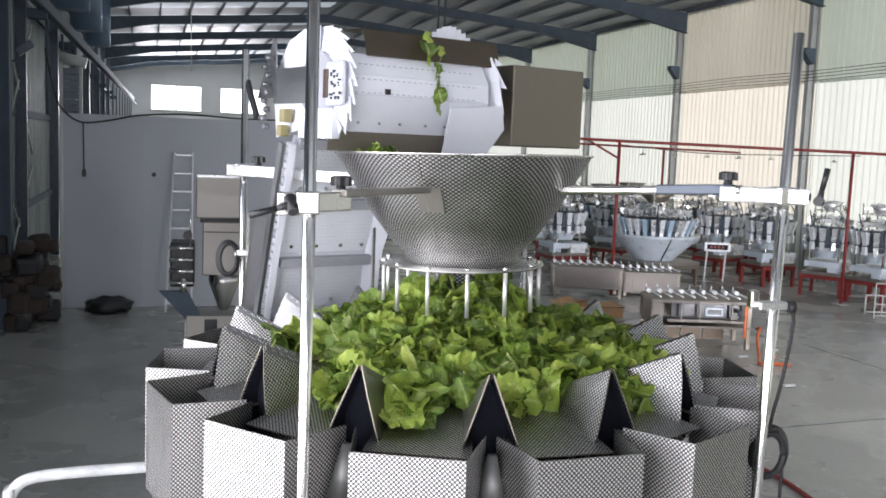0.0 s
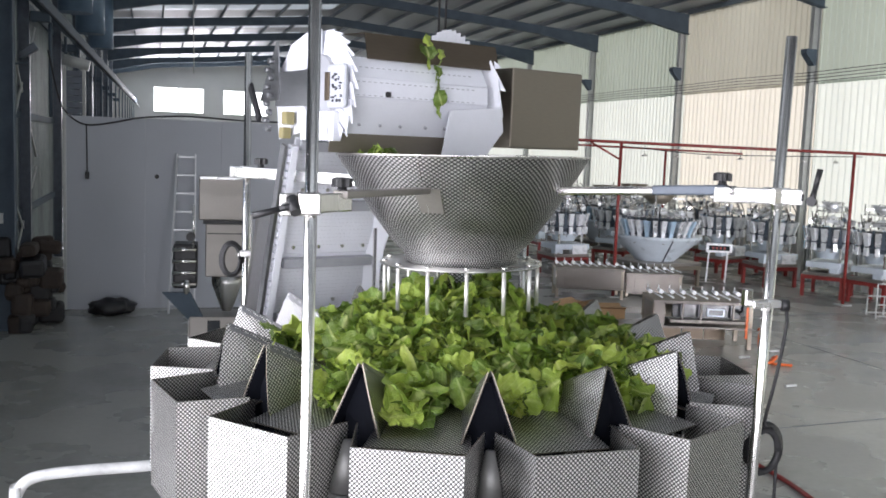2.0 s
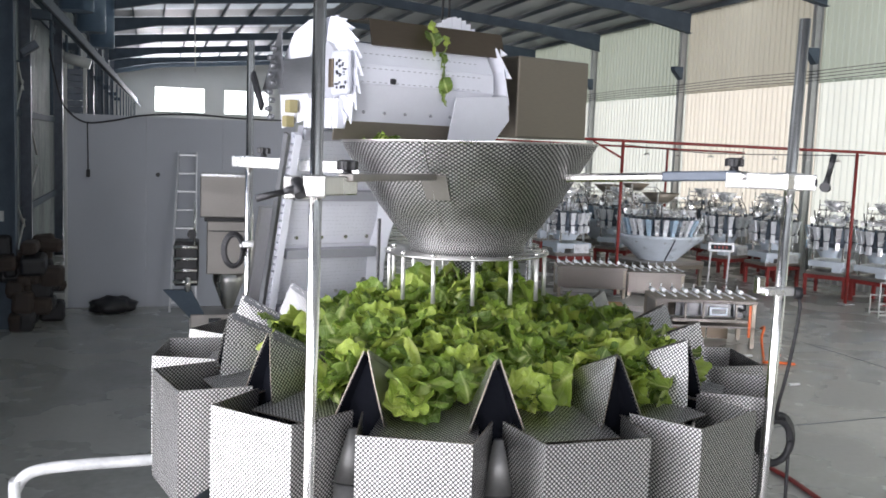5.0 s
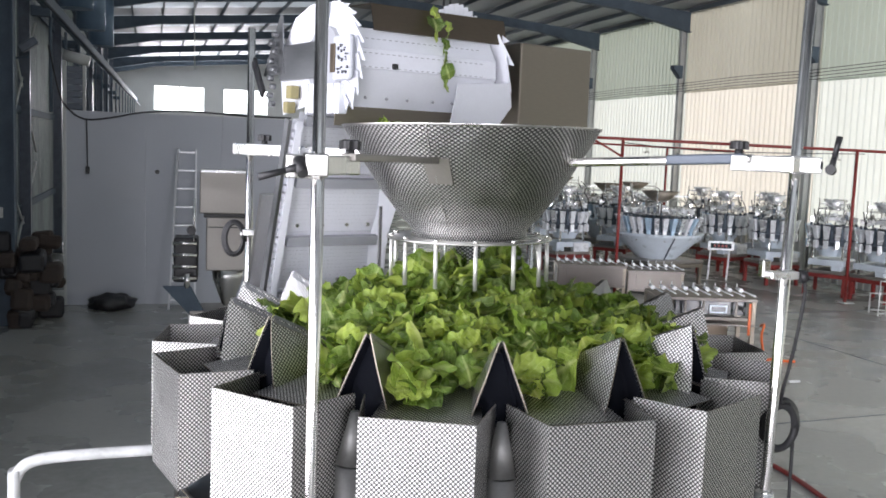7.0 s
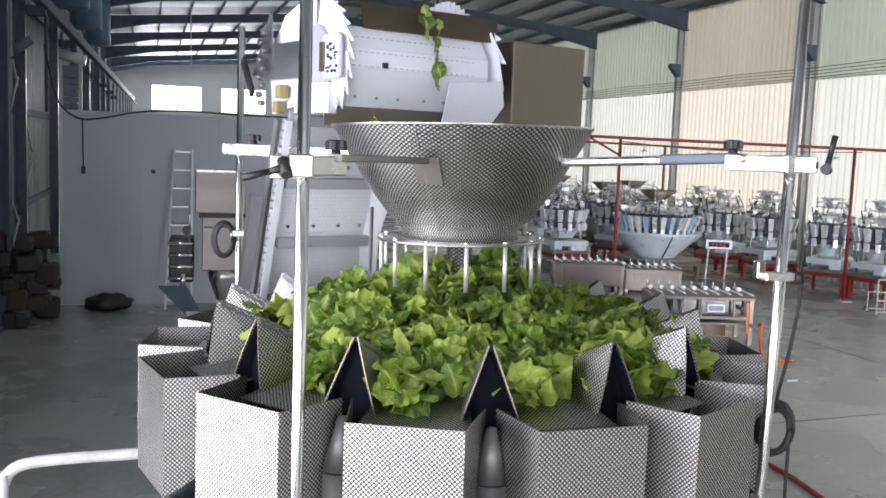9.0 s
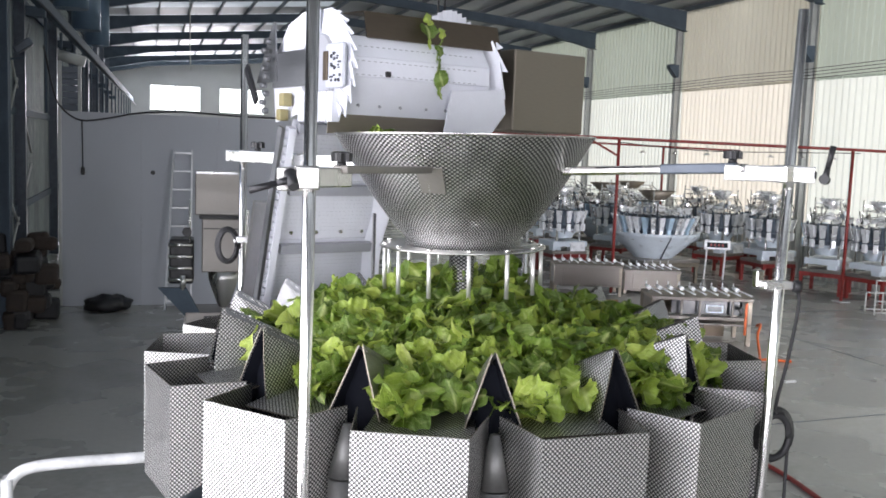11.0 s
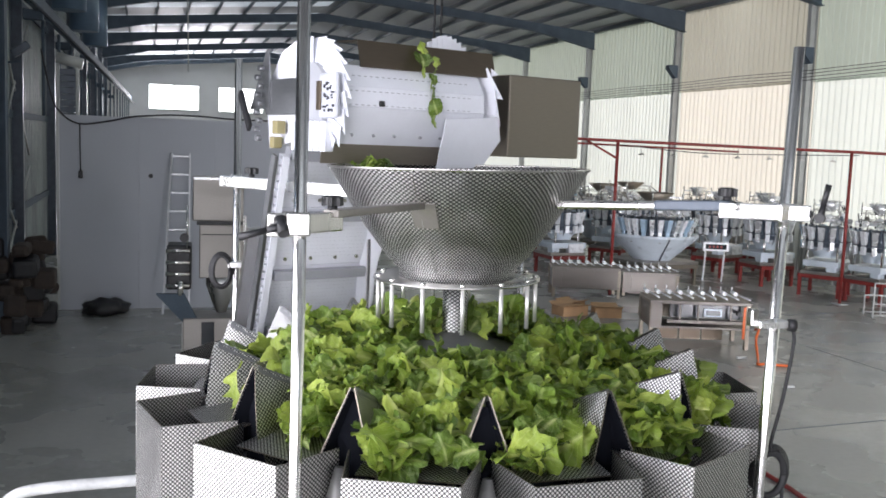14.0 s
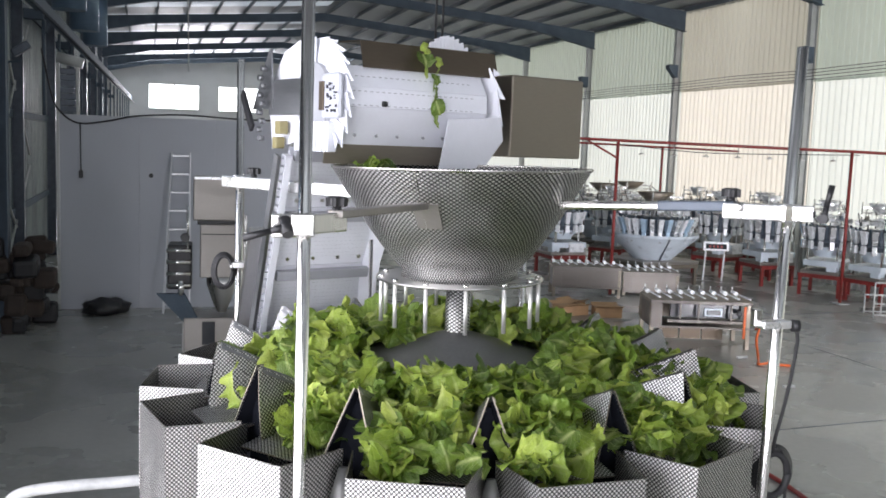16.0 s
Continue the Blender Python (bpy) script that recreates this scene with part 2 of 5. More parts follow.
BLUEFILM = mk("blue_film_on_steel", (0.50, 0.66, 0.80), 0.35, 0.25, 0.12, 9, 0.04, 60)
RED = mk("red_oxide_paint", (0.24, 0.03, 0.026), 0.5, 0, 0.25, 6, 0.08, 60)
ORANGE = mk("orange_plastic", (0.80, 0.16, 0.035), 0.42, 0, 0.15, 9, 0.05, 60)
CARTON = mk("brown_cardboard", (0.45, 0.28, 0.15), 0.8, 0, 0.15, 7, 0.1, 70)
PALEBLUE = mk("pale_blue_grey_steel", (0.66, 0.73, 0.80), 0.35, 0.1, 0.1, 4, 0.05, 60)
BKTSTEEL = mk("bright_bucket_steel", (0.85, 0.87, 0.90), 0.32, 0.1, 0.12, 12, 0.05, 60)
LEFTSHEET = mk("dusty_left_sheet", (0.30, 0.33, 0.335), 0.5, 0.2, 0.35, 1.4, 0.08, 25, stretch=(1, 1, 0.3))
DUCT = mk("blue_sheet_duct", (0.15, 0.22, 0.31), 0.45, 0.3, 0.2, 3, 0.06, 40)
SCREEN = mk("dark_glass_panel", (0.02, 0.025, 0.03), 0.12, 0, 0.2, 5, 0.02, 60)
PRINT = mk("black_print", (0.03, 0.03, 0.04), 0.6, 0, 0.1, 9, 0.02, 60)
ALU = mk("ladder_aluminium", (0.72, 0.73, 0.75), 0.45, 0.7, 0.1, 7, 0.05, 60)
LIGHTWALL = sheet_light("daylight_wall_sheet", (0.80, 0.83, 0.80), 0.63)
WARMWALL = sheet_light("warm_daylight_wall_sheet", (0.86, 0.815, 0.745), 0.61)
# dimmer copy of the skylight sheet, for the left half of the roof
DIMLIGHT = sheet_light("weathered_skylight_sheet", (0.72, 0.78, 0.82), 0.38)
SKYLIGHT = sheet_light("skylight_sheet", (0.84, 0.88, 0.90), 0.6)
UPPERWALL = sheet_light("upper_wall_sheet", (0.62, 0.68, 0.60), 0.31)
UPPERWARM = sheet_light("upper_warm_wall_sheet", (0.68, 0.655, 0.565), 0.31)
LETTUCE = lettuce_mat()


def clear_pane():
    m, n, l, b = tree("window_glass")
    tr = n.new("ShaderNodeBsdfTransparent")
    gl = n.new("ShaderNodeBsdfGlossy")
    gl.inputs["Roughness"].default_value = 0.03
    mix = n.new("ShaderNodeMixShader")
    mix.inputs["Fac"].default_value = 0.06
    l.new(tr.outputs[0], mix.inputs[1])
    l.new(gl.outputs[0], mix.inputs[2])
    l.new(mix.outputs[0], n["Material Output"].inputs["Surface"])
    return m


def bright_sky():
    m, n, l, b = tree("bright_overcast_distance")
    em = n.new("ShaderNodeEmission")
    em.inputs["Color"].default_value, em.inputs["Strength"].default_value = (0.95, 0.98, 1.0, 1), 5.0
    l.new(em.outputs[0], n["Material Output"].inputs["Surface"])
    return m


GLASS, OUTSIDE = clear_pane(), bright_sky()


# ---- mesh helpers ----
def faces_uv(bm):
    """UV in metres on every face's own plane."""
    lay = bm.loops.layers.uv.verify()
    for f in bm.faces:
        nrm = f.normal
        up = Vector((0, 0, 1)) if abs(nrm.z) < 0.9 else Vector((0, 1, 0))
        u = up.cross(nrm)
        u = u.normalized() if u.length > 1e-6 else Vector((1, 0, 0))
        v = nrm.cross(u)
        for lp in f.loops:
            lp[lay].uv = (lp.vert.co.dot(u), lp.vert.co.dot(v))


def part(name, bm, material, parent=None, label="", uv=False):
    me = bpy.data.meshes.new(name)
    bm.normal_update()
    if uv:
        faces_uv(bm)
        for f in bm.faces:
            if min(e.calc_length() for e in f.edges) < 0.0045:
                f.material_index = 1
    bm.to_mesh(me)
    bm.free()
    me.materials.append(material)
    if uv:
        me.materials.append(SATIN)
    ob = new(name, me)
    if parent:
        ob.parent = parent
    if label:
        ob["label"] = label
    return ob


def again(ob, parent, m=None):
    """One more part on the same mesh."""
    o = new(ob.name.split(".")[0], ob.data)
    o.parent = parent
    if "label" in ob:
        o["label"] = ob["label"]
    if m is not None:
        o.matrix_basis = m
    return o


def box(bm, c, s, bev=0.0, m=None):
    r = bmesh.ops.create_cube(bm, size=1.0)
    vs = r["verts"]
    bmesh.ops.scale(bm, vec=s, verts=vs)
    if bev:
        es = list({e for v in vs for e in v.link_edges})
        o = bmesh.ops.bevel(bm, geom=es, offset=bev, segments=2, affect="EDGES", profile=0.5)
        vs = list({v for f in o["faces"] for v in f.verts} | {v for v in vs if v.is_valid})
    bmesh.ops.translate(bm, vec=c, verts=vs)
    if m is not None:
        bmesh.ops.transform(bm, matrix=m, verts=vs)
    return bm


def bbox(c, s, bev=0.0, m=None):
    return box(bmesh.new(), c, s, bev, m)


def rod(bm, p, q, r, r2=None, seg=16):
    p, q = Vector(p), Vector(q)
    d = q - p
    m = Matrix.Translation((p + q) / 2) @ d.to_track_quat("Z", "Y").to_matrix().to_4x4()
    o = bmesh.ops.create_cone(bm, cap_ends=True, segments=seg, radius1=r, radius2=r if r2 is None else r2, depth=d.length, matrix=m)
    for f in {f for v in o["verts"] for f in v.link_faces}:
        f.smooth = len(f.verts) == 4
    return bm


def brod(p, q, r, r2=None, seg=16):
    return rod(bmesh.new(), p, q, r, r2, seg)


def tube(bm, pts, r, seg=8, smooth=3):
    """A round bar or cable through pts."""
    pts = [Vector(p) for p in pts]
    fine = []
    for i in range(len(pts) - 1):
        p0, p1, p2, p3 = pts[max(i - 1, 0)], pts[i], pts[i + 1], pts[min(i + 2, len(pts) - 1)]
        for k in range(smooth):
            t = k / smooth
            fine.append(0.5 * (2 * p1 + (p2 - p0) * t + (2 * p0 - 5 * p1 + 4 * p2 - p3) * t * t + (3 * p1 - p0 - 3 * p2 + p3) * t ** 3))
    fine.append(pts[-1])
    rings = []
    side = None
    for i, p in enumerate(fine):
        d = (fine[min(i + 1, len(fine) - 1)] - fine[max(i - 1, 0)]).normalized()
        if side is None:
            side = d.orthogonal().normalized()
        side = (side - d * side.dot(d)).normalized()
        up = d.cross(side)
        rings.append([bm.verts.new(p + r * (math.cos(a) * side + math.sin(a) * up)) for a in (2 * math.pi * k / seg for k in range(seg))])
    for a, b in zip(rings, rings[1:]):
        for k in range(seg):
            f = bm.faces.new((a[k], a[(k + 1) % seg], b[(k + 1) % seg], b[k]))
            f.smooth = True
    bm.faces.new(rings[0][::-1])
    bm.faces.new(rings[-1])
    return bm


def lathe(bm, prof, seg=48, grow=1.0, center=(0, 0)):
    """A turned form about z from rows of radius and height, with UV in metres round and along it."""
    lay = bm.loops.layers.uv.verify()
    rings = [[bm.verts.new((center[0] + r * math.cos(2 * math.pi * k / seg), center[1] + r * math.sin(2 * math.pi * k / seg), z)) for k in range(seg)] for r, z in prof]
    run = [0.0]
    for (r0, z0), (r1, z1) in zip(prof, prof[1:]):
        run.append(run[-1] + math.hypot(r1 - r0, z1 - z0))
    mean = sum(r for r, _ in prof) / len(prof)
    for i in range(len(prof) - 1):
        for k in range(seg):
            f = bm.faces.new((rings[i][k], rings[i][(k + 1) % seg], rings[i + 1][(k + 1) % seg], rings[i + 1][k]))
            f.smooth = True
            for lp, (kk, ii) in zip(f.loops, ((k, i), (k + 1, i), (k + 1, i + 1), (k, i + 1))):
                lp[lay].uv = (2 * math.pi * mean * kk / seg / grow, run[ii] / grow)
    return bm


def plate(bm, pts, thick):
    """A flat sheet with that outline and thickness."""
    vs = [bm.verts.new(p) for p in pts]
    f = bm.faces.new(vs)
    f.normal_update()
    n = f.normal * thick
    o = bmesh.ops.extrude_face_region(bm, geom=[f])
    bmesh.ops.translate(bm, vec=-n, verts=[v for v in o["geom"] if isinstance(v, bmesh.types.BMVert)])
    bmesh.ops.recalc_face_normals(bm, faces=bm.faces[:])
    return bm


def bar(p, q, h, t, bev=0.003):
    """A flat bar on edge from p to q."""
    p, q = Vector(p), Vector(q)
    d = q - p
    m = Matrix.Translation((p + q) / 2) @ d.to_track_quat("X", "Z").to_matrix().to_4x4()
    return bbox((0, 0, 0), (d.length, t, h), bev, m)


def group_empty(name, loc=(0, 0, 0), rz=0.0):
    e = new(name)
    e.empty_display_size = 0.1
    e.matrix_basis = pose(*loc, 0, 0, rz)
    return e


# ---- building ----
LEFT, RIGHT, NEAR, FAR = -2.0, 14.6, -10.0, 54.0
EAVE, RIDGE_X, RIDGE_Z = 6.75, 6.3, 7.45
BAYS = [16.57 + 5.6 * k for k in range(-4, 7)]


def structure(ob, label, cat="building"):
    return tagged(ob, label, cat, kind="structure")


structure(part("floor", bbox((6.3, 22, -0.1), (17.6, 66, 0.2)), FLOOR), "grey-green painted concrete workshop floor with dull sheen", "floor")

for k, (p, q) in enumerate((((2.5, 6.1), (14.4, 6.9)), ((3.0, 11.8), (14.4, 12.5)), ((9.6, -6.0), (9.2, 30.0)))):
    structure(part("floor_joint", bar((*p, 0.0), (*q, 0.0), 0.006, 0.012, 0.0), DRUM), "thin dark sawn joint in the floor", "joint")

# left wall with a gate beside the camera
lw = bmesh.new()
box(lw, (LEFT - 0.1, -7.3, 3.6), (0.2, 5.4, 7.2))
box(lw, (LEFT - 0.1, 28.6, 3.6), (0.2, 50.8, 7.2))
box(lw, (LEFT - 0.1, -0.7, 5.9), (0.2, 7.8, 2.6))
structure(part("wall_left", lw, DARKWALL), "dusty blue-grey sheet wall with deep shade set into its colour", "wall")
rw = structure(part("wall_rear", bbox((4.55, NEAR - 0.1, 3.6), (4.3, 0.2, 7.2)), GREYWALL), "plain off-white sheet wall with an open gate and an added fill-light opening", "wall")
part("wall_piece", bbox((-1.85, NEAR - 0.1, 3.6), (0.5, 0.2, 7.2)), GREYWALL, rw)
part("wall_piece", bbox((0.4, NEAR - 0.1, 6.2), (4.0, 0.2, 2.2)), GREYWALL, rw)
# these two pieces frame the unseen opening added for the fill lamp
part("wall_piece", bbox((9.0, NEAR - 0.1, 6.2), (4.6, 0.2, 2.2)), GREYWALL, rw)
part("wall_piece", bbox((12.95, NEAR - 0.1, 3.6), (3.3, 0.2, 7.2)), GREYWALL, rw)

# far wall with two windows
fw = bmesh.new()
for x0, x1, z0, z1 in ((LEFT, RIGHT, 0, 4.25), (LEFT, RIGHT, 5.6, 7.4), (LEFT, 0.2, 4.25, 5.6), (3.0, 4.0, 4.25, 5.6), (6.6, RIGHT, 4.25, 5.6)):
    box(fw, ((x0 + x1) / 2, FAR + 0.1, (z0 + z1) / 2), (x1 - x0, 0.2, z1 - z0))
structure(part("wall_far", fw, GREYWALL), "off-white end wall with two bright windows", "wall")


def window(name, x0, x1):
    w = structure(group_empty(name, ((x0 + x1) / 2, FAR, 4.93)), "bright daylight window high in the end wall", "window")
    part("pane", bbox((0, 0.1, 0), (x1 - x0, 0.01, 1.35)), GLASS, w)
    for dx in (-(x1 - x0) / 2 + 0.03, 0, (x1 - x0) / 2 - 0.03):
        part("window_frame", bbox((dx, 0.06, 0), (0.06, 0.08, 1.35)), GREYWALL, w)
    part("window_sill", bbox((0, -0.03, -0.7), (x1 - x0 + 0.1, 0.14, 0.05)), GREYWALL, w)


window("window_1", 0.2, 3.0)
window("window_2", 4.0, 6.6)
tagged(part("backdrop", bbox((3.4, FAR + 1.6, 5.0), (9.0, 0.02, 4.0)), OUTSIDE), "plain bright daylight outside the windows", "sky", kind="structure")


def ribbed(y0, y1, z0, z1, x, pitch=0.2, depth=0.028):
    """Profiled sheet in the plane of x, with upright ribs."""
    bm = bmesh.new()
    y, prof = y0, []
    while y < y1:
        prof += [(y, 0), (y + pitch * 0.62, 0), (y + pitch * 0.72, -depth), (y + pitch * 0.9, -depth)]
        y += pitch
    prof.append((y1, 0))
    low = [bm.verts.new((x + d, min(yy, y1), z0)) for yy, d in prof]
    top = [bm.verts.new((x + d, min(yy, y1), z1)) for yy, d in prof]
    for i in range(len(prof) - 1):
        if (low[i].co - low[i + 1].co).length > 1e-4:
            bm.faces.new((low[i], low[i + 1], top[i + 1], top[i]))
    return bm


rwall = structure(group_empty("wall_right"), "tall ribbed daylight sheeting between grey steel columns", "wall")
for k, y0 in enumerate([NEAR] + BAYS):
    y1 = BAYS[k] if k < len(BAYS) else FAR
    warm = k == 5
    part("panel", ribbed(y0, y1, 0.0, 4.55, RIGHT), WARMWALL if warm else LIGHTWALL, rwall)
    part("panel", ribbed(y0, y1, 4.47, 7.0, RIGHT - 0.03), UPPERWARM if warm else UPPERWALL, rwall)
part("plinth", bbox((RIGHT + 0.05, 22, 0.45), (0.12, 64, 0.9)), GREYWALL, rwall)


def h_column(x, y, z, paint):
    c = structure(group_empty("column", (x, y, 0)), "slim painted steel column against the sheeting", "column")
    part("web", bbox((0, 0, z / 2), (0.16, 0.012, z)), paint, c)
    for s in (-1, 1):
        part("flange", bbox((s * 0.086, 0, z / 2), (0.012, 0.13, z)), paint, c)
    return c


for y in BAYS:
    c = h_column(RIGHT - 0.22, y, EAVE, COLUMN)
    br = bmesh.new()
    plate(br, [(-0.14, -0.1, 5.2), (-0.42, -0.1, 5.2), (-0.42, -0.1, 5.1), (-0.2, -0.1, 4.85), (-0.14, -0.1, 4.85)], -0.2)
    part("bracket", br, BEAM, c, "dark steel bracket")
    cl = h_column(LEFT + 0.16, y - 1.2, EAVE, DRUM)
    part("bracket", bbox((0.26, 0, 4.6), (0.3, 0.2, 0.16), 0.01), BEAM, cl, "dark steel bracket")

wires = structure(group_empty("wall_cables"), "thin dark cables strung along the wall", "cable")
for k in range(4):
    z = 4.52 + 0.07 * k
    part("cable", tube(bmesh.new(), [(RIGHT - 0.4, y, z - (0.03 if j % 2 else 0)) for j, y in enumerate(np.arange(8, 53, 2.8))], 0.008, 5, 1), RUBBER, wires)

# roof: rafters, purlins, sheets and skylight strips


def roof_z(x):
    return RIDGE_Z - (RIDGE_Z - EAVE) * abs(x - RIDGE_X) / (RIGHT - RIDGE_X)


for y in BAYS + [BAYS[-1] + 5.6 - 2.5]:
    r = structure(group_empty("rafter", (0, y, 0)), "dark painted roof rafter with haunched ends", "roof beam")
    for s, xe in ((1, RIGHT - 0.1), (-1, LEFT + 0.1)):
        bm = bmesh.new()
        xm = xe - s * 2.2
        plate(bm, [(RIDGE_X, -0.09, RIDGE_Z - 0.06), (xe, -0.09, roof_z(xe) - 0.06), (xe, -0.09, roof_z(xe) - 0.62), (xm, -0.09, roof_z(xm) - 0.34), (RIDGE_X, -0.09, RIDGE_Z - 0.34)], 0.02)
        part("web", bm, BEAM, r)
        bm = bmesh.new()
        for a, b in (((xe, roof_z(xe) - 0.62), (xm, roof_z(xm) - 0.34)), ((xm, roof_z(xm) - 0.34), (RIDGE_X, RIDGE_Z - 0.34))):
            plate(bm, [(a[0], -0.2, a[1]), (b[0], -0.2, b[1]), (b[0], 0.02, b[1]), (a[0], 0.02, a[1])], 0.014)
        part("flange", bm, BEAM, r)
pur = structure(group_empty("purlins"), "blue-grey roof purlins running the length of the hall", "roof beam")
for x in np.arange(LEFT + 0.5, RIGHT, 1.0):
    part("purlin", bbox((x, 22, roof_z(x) - 0.0), (0.05, 64, 0.12)), PURLIN, pur)
roof = bmesh.new()
lights = bmesh.new()
dim = bmesh.new()
ys = [NEAR] + BAYS + [FAR]
for y0, y1 in zip(ys, ys[1:]):
    for s, xe in ((1, RIGHT + 0.2), (-1, LEFT - 0.2)):
        cut = 0.3 if y0 < 3 or y0 > 40 else 0.17 if s < 0 else 0.34
        for a, b, bm in ((y0, y0 + cut * (y1 - y0), roof), (y0 + cut * (y1 - y0), y0 + (1 - cut) * (y1 - y0), lights), (y0 + (1 - cut) * (y1 - y0), y1, roof)):
            # nearer right-hand strips stay open as added light for the hall
            if s == 1 and bm is lights and (y0 > 20 or 3 < y0 < 7):
                bm = roof
            elif s == -1 and bm is lights and y0 < 40:
                bm = dim
            z0, z1 = RIDGE_Z + 0.09, roof_z(xe) + 0.09
            vs = [bm.verts.new(p) for p in ((RIDGE_X, a, z0), (xe, a, z1), (xe, b, z1), (RIDGE_X, b, z0))]
            bm.faces.new(vs)
structure(part("ceiling", roof, ROOF), "pale grey ribbed roof sheeting on dark steel", "ceiling")
structure(part("ceiling_weathered_lights", dim, DIMLIGHT), "dimmer grey skylight strips in the left half of the roof", "skylight")
structure(part("ceiling_lights", lights, SKYLIGHT), "bright skylight strips in the roof, the right-hand ones added for light", "skylight")

# panel partition
pan = structure(group_empty("partition", (0, 14.0, 0)), "pale grey sandwich-panel partition wall", "wall")
for k in range(3):
    x0 = -1.1 + 1.16 * k
    part("panel", bbox((x0 + 0.58, 0.05, 1.5), (1.158, 0.1, 3.0), 0.002), PANEL, pan)
part("corner_trim", bbox((-1.115, 0.04, 1.5), (0.04, 0.14, 3.0), 0.004), GREYWALL, pan)
part("hole", brod((0.232, -0.004, 2.1), (0.232, 0.01, 2.1), 0.035), BLACK, pan, "small round black hole")

# ---- the weigher ----
CX, CY = 0.985, 1.02
HEADS, PHASE, RFACE, TOPZ = 14, 245.2, 0.822, 2.093
STEP = 360 / HEADS


def base_z(r):
    """Height of the feeding surface at a radius."""
    if r < 0.36:
        return 2.235 - 0.28 * r
    if r < 0.67:
        return 2.128 - 0.24 * (r - 0.36)
    return max(1.93, 2.054 - 1.6 * (r - 0.67))


weigher = tagged(group_empty("multihead_weigher", (CX, CY, 0)), "round stainless weigher with embossed buckets in a ring", "weigher")
bm = lathe(bmesh.new(), [(0.002, 2.238), (0.05, 2.222), (0.36, base_z(0.36)), (0.365, base_z(0.36) - 0.02), (0.30, 2.08)], 56)
part("dispersion_cone", bm, DARKCONE, weigher, "dark worn steel cone")
part("centre_tube", lathe(bmesh.new(), [(0.034, 2.21), (0.034, 2.36), (0.0, 2.362)], 24), DIMPLE, weigher, "embossed steel tube")
part("body", lathe(bmesh.new(), [(0.0, 2.06), (0.34, 2.06), (0.40, 1.98), (0.40, 1.25), (0.55, 1.2), (0.55, 1.12), (0.0, 1.12)], 40), STEEL, weigher)
part("base_ring", lathe(bmesh.new(), [(0.0, 1.12), (0.80, 1.12), (0.80, 1.04), (0.0, 1.04)], 40), STEEL, weigher)
for k in range(4):
    a = radians(45 + 90 * k)
    part("leg", bbox((0.7 * math.cos(a), 0.7 * math.sin(a), 0.52), (0.09, 0.09, 1.04), 0.006), STEEL, weigher)


def pan_floor():
    """Radial trough floor of one head, on the x axis."""
    bm = bmesh.new()
    h = math.tan(radians(STEP / 2))
    plate(bm, [(0.33, -0.33 * h, base_z(0.37) - 0.004), (0.70, -0.115, base_z(0.66)), (0.70, 0.115, base_z(0.66)), (0.33, 0.33 * h, base_z(0.37) - 0.004)], 0.003)
    return bm


def fin_sheet(side):
    """One leaning sheet of the pointed divider between two troughs, on the x axis."""
    s = side
    bm = bmesh.new()
    pts = [(0.41, s * 0.006, 2.112), (0.53, s * 0.006, 2.168), (0.638, s * 0.006, 2.216), (0.652, s * 0.03, 2.15), (0.664, s * 0.058, 2.075), (0.64, s * 0.076, 1.99), (0.50, s * 0.06, 2.04), (0.40, s * 0.036, 2.085)]
    vs = [bm.verts.new(p) for p in pts]
    mid = bm.verts.new((0.55, s * 0.036, 2.112))
    for a, b in zip(vs, vs[1:] + vs[:1]):
        bm.faces.new((a, b, mid) if s > 0 else (b, a, mid))
    geo = bmesh.ops.extrude_face_region(bm, geom=bm.faces[:])
    bmesh.ops.translate(bm, vec=(0, -s * 0.003, -0.001), verts=[v for v in geo["geom"] if isinstance(v, bmesh.types.BMVert)])
    bmesh.ops.recalc_face_normals(bm, faces=bm.faces[:])
    return bm


def ridge_strip():
    """Folded plain seam along the ridge of a divider, on the x axis."""
    bm = bmesh.new()
    plate(bm, [(0.40, 0.003, 2.112), (0.632, 0.003, 2.2185), (0.630, 0.0125, 2.201), (0.40, 0.0155, 2.096)], 0.0016)
    return bm


def bucket_shell():
    """Open feed bucket on the x axis: front sheet and two flared side sheets, with thickness."""
    bm = bmesh.new()
    R, w, t = RFACE, 0.115, 0.0022
    zt, zb = TOPZ, TOPZ - 0.27
    path = [(R - 0.165, -w - 0.024), (R, -w), (R, w), (R - 0.165, w + 0.024)]
    inner = [(R - 0.165, -w - 0.024 + t), (R - t, -w + t), (R - t, w - t), (R - 0.165, w + 0.024 - t)]
    # the side sheets end lower towards the centre
    zl = [zb + 0.09, zb, zb, zb + 0.09]

    def drape(pp, flip):
        top = [bm.verts.new((x, y, zt)) for x, y in pp]
        low = [bm.verts.new((x, y, z)) for (x, y), z in zip(pp, zl)]
        for i in range(3):
            q = (low[i], low[i + 1], top[i + 1], top[i])
            bm.faces.new(q if flip else q[::-1])
        return top, low

    a, b = drape(path, True), drape(inner, False)
    for i in range(3):
        bm.faces.new((a[0][i], a[0][i + 1], b[0][i + 1], b[0][i]))
        bm.faces.new((a[1][i + 1], a[1][i], b[1][i], b[1][i + 1]))
    for i in (0, 3):
        bm.faces.new((a[0][i], b[0][i], b[1][i], a[1][i]))
    bmesh.ops.recalc_face_normals(bm, faces=bm.faces[:])
    return bm


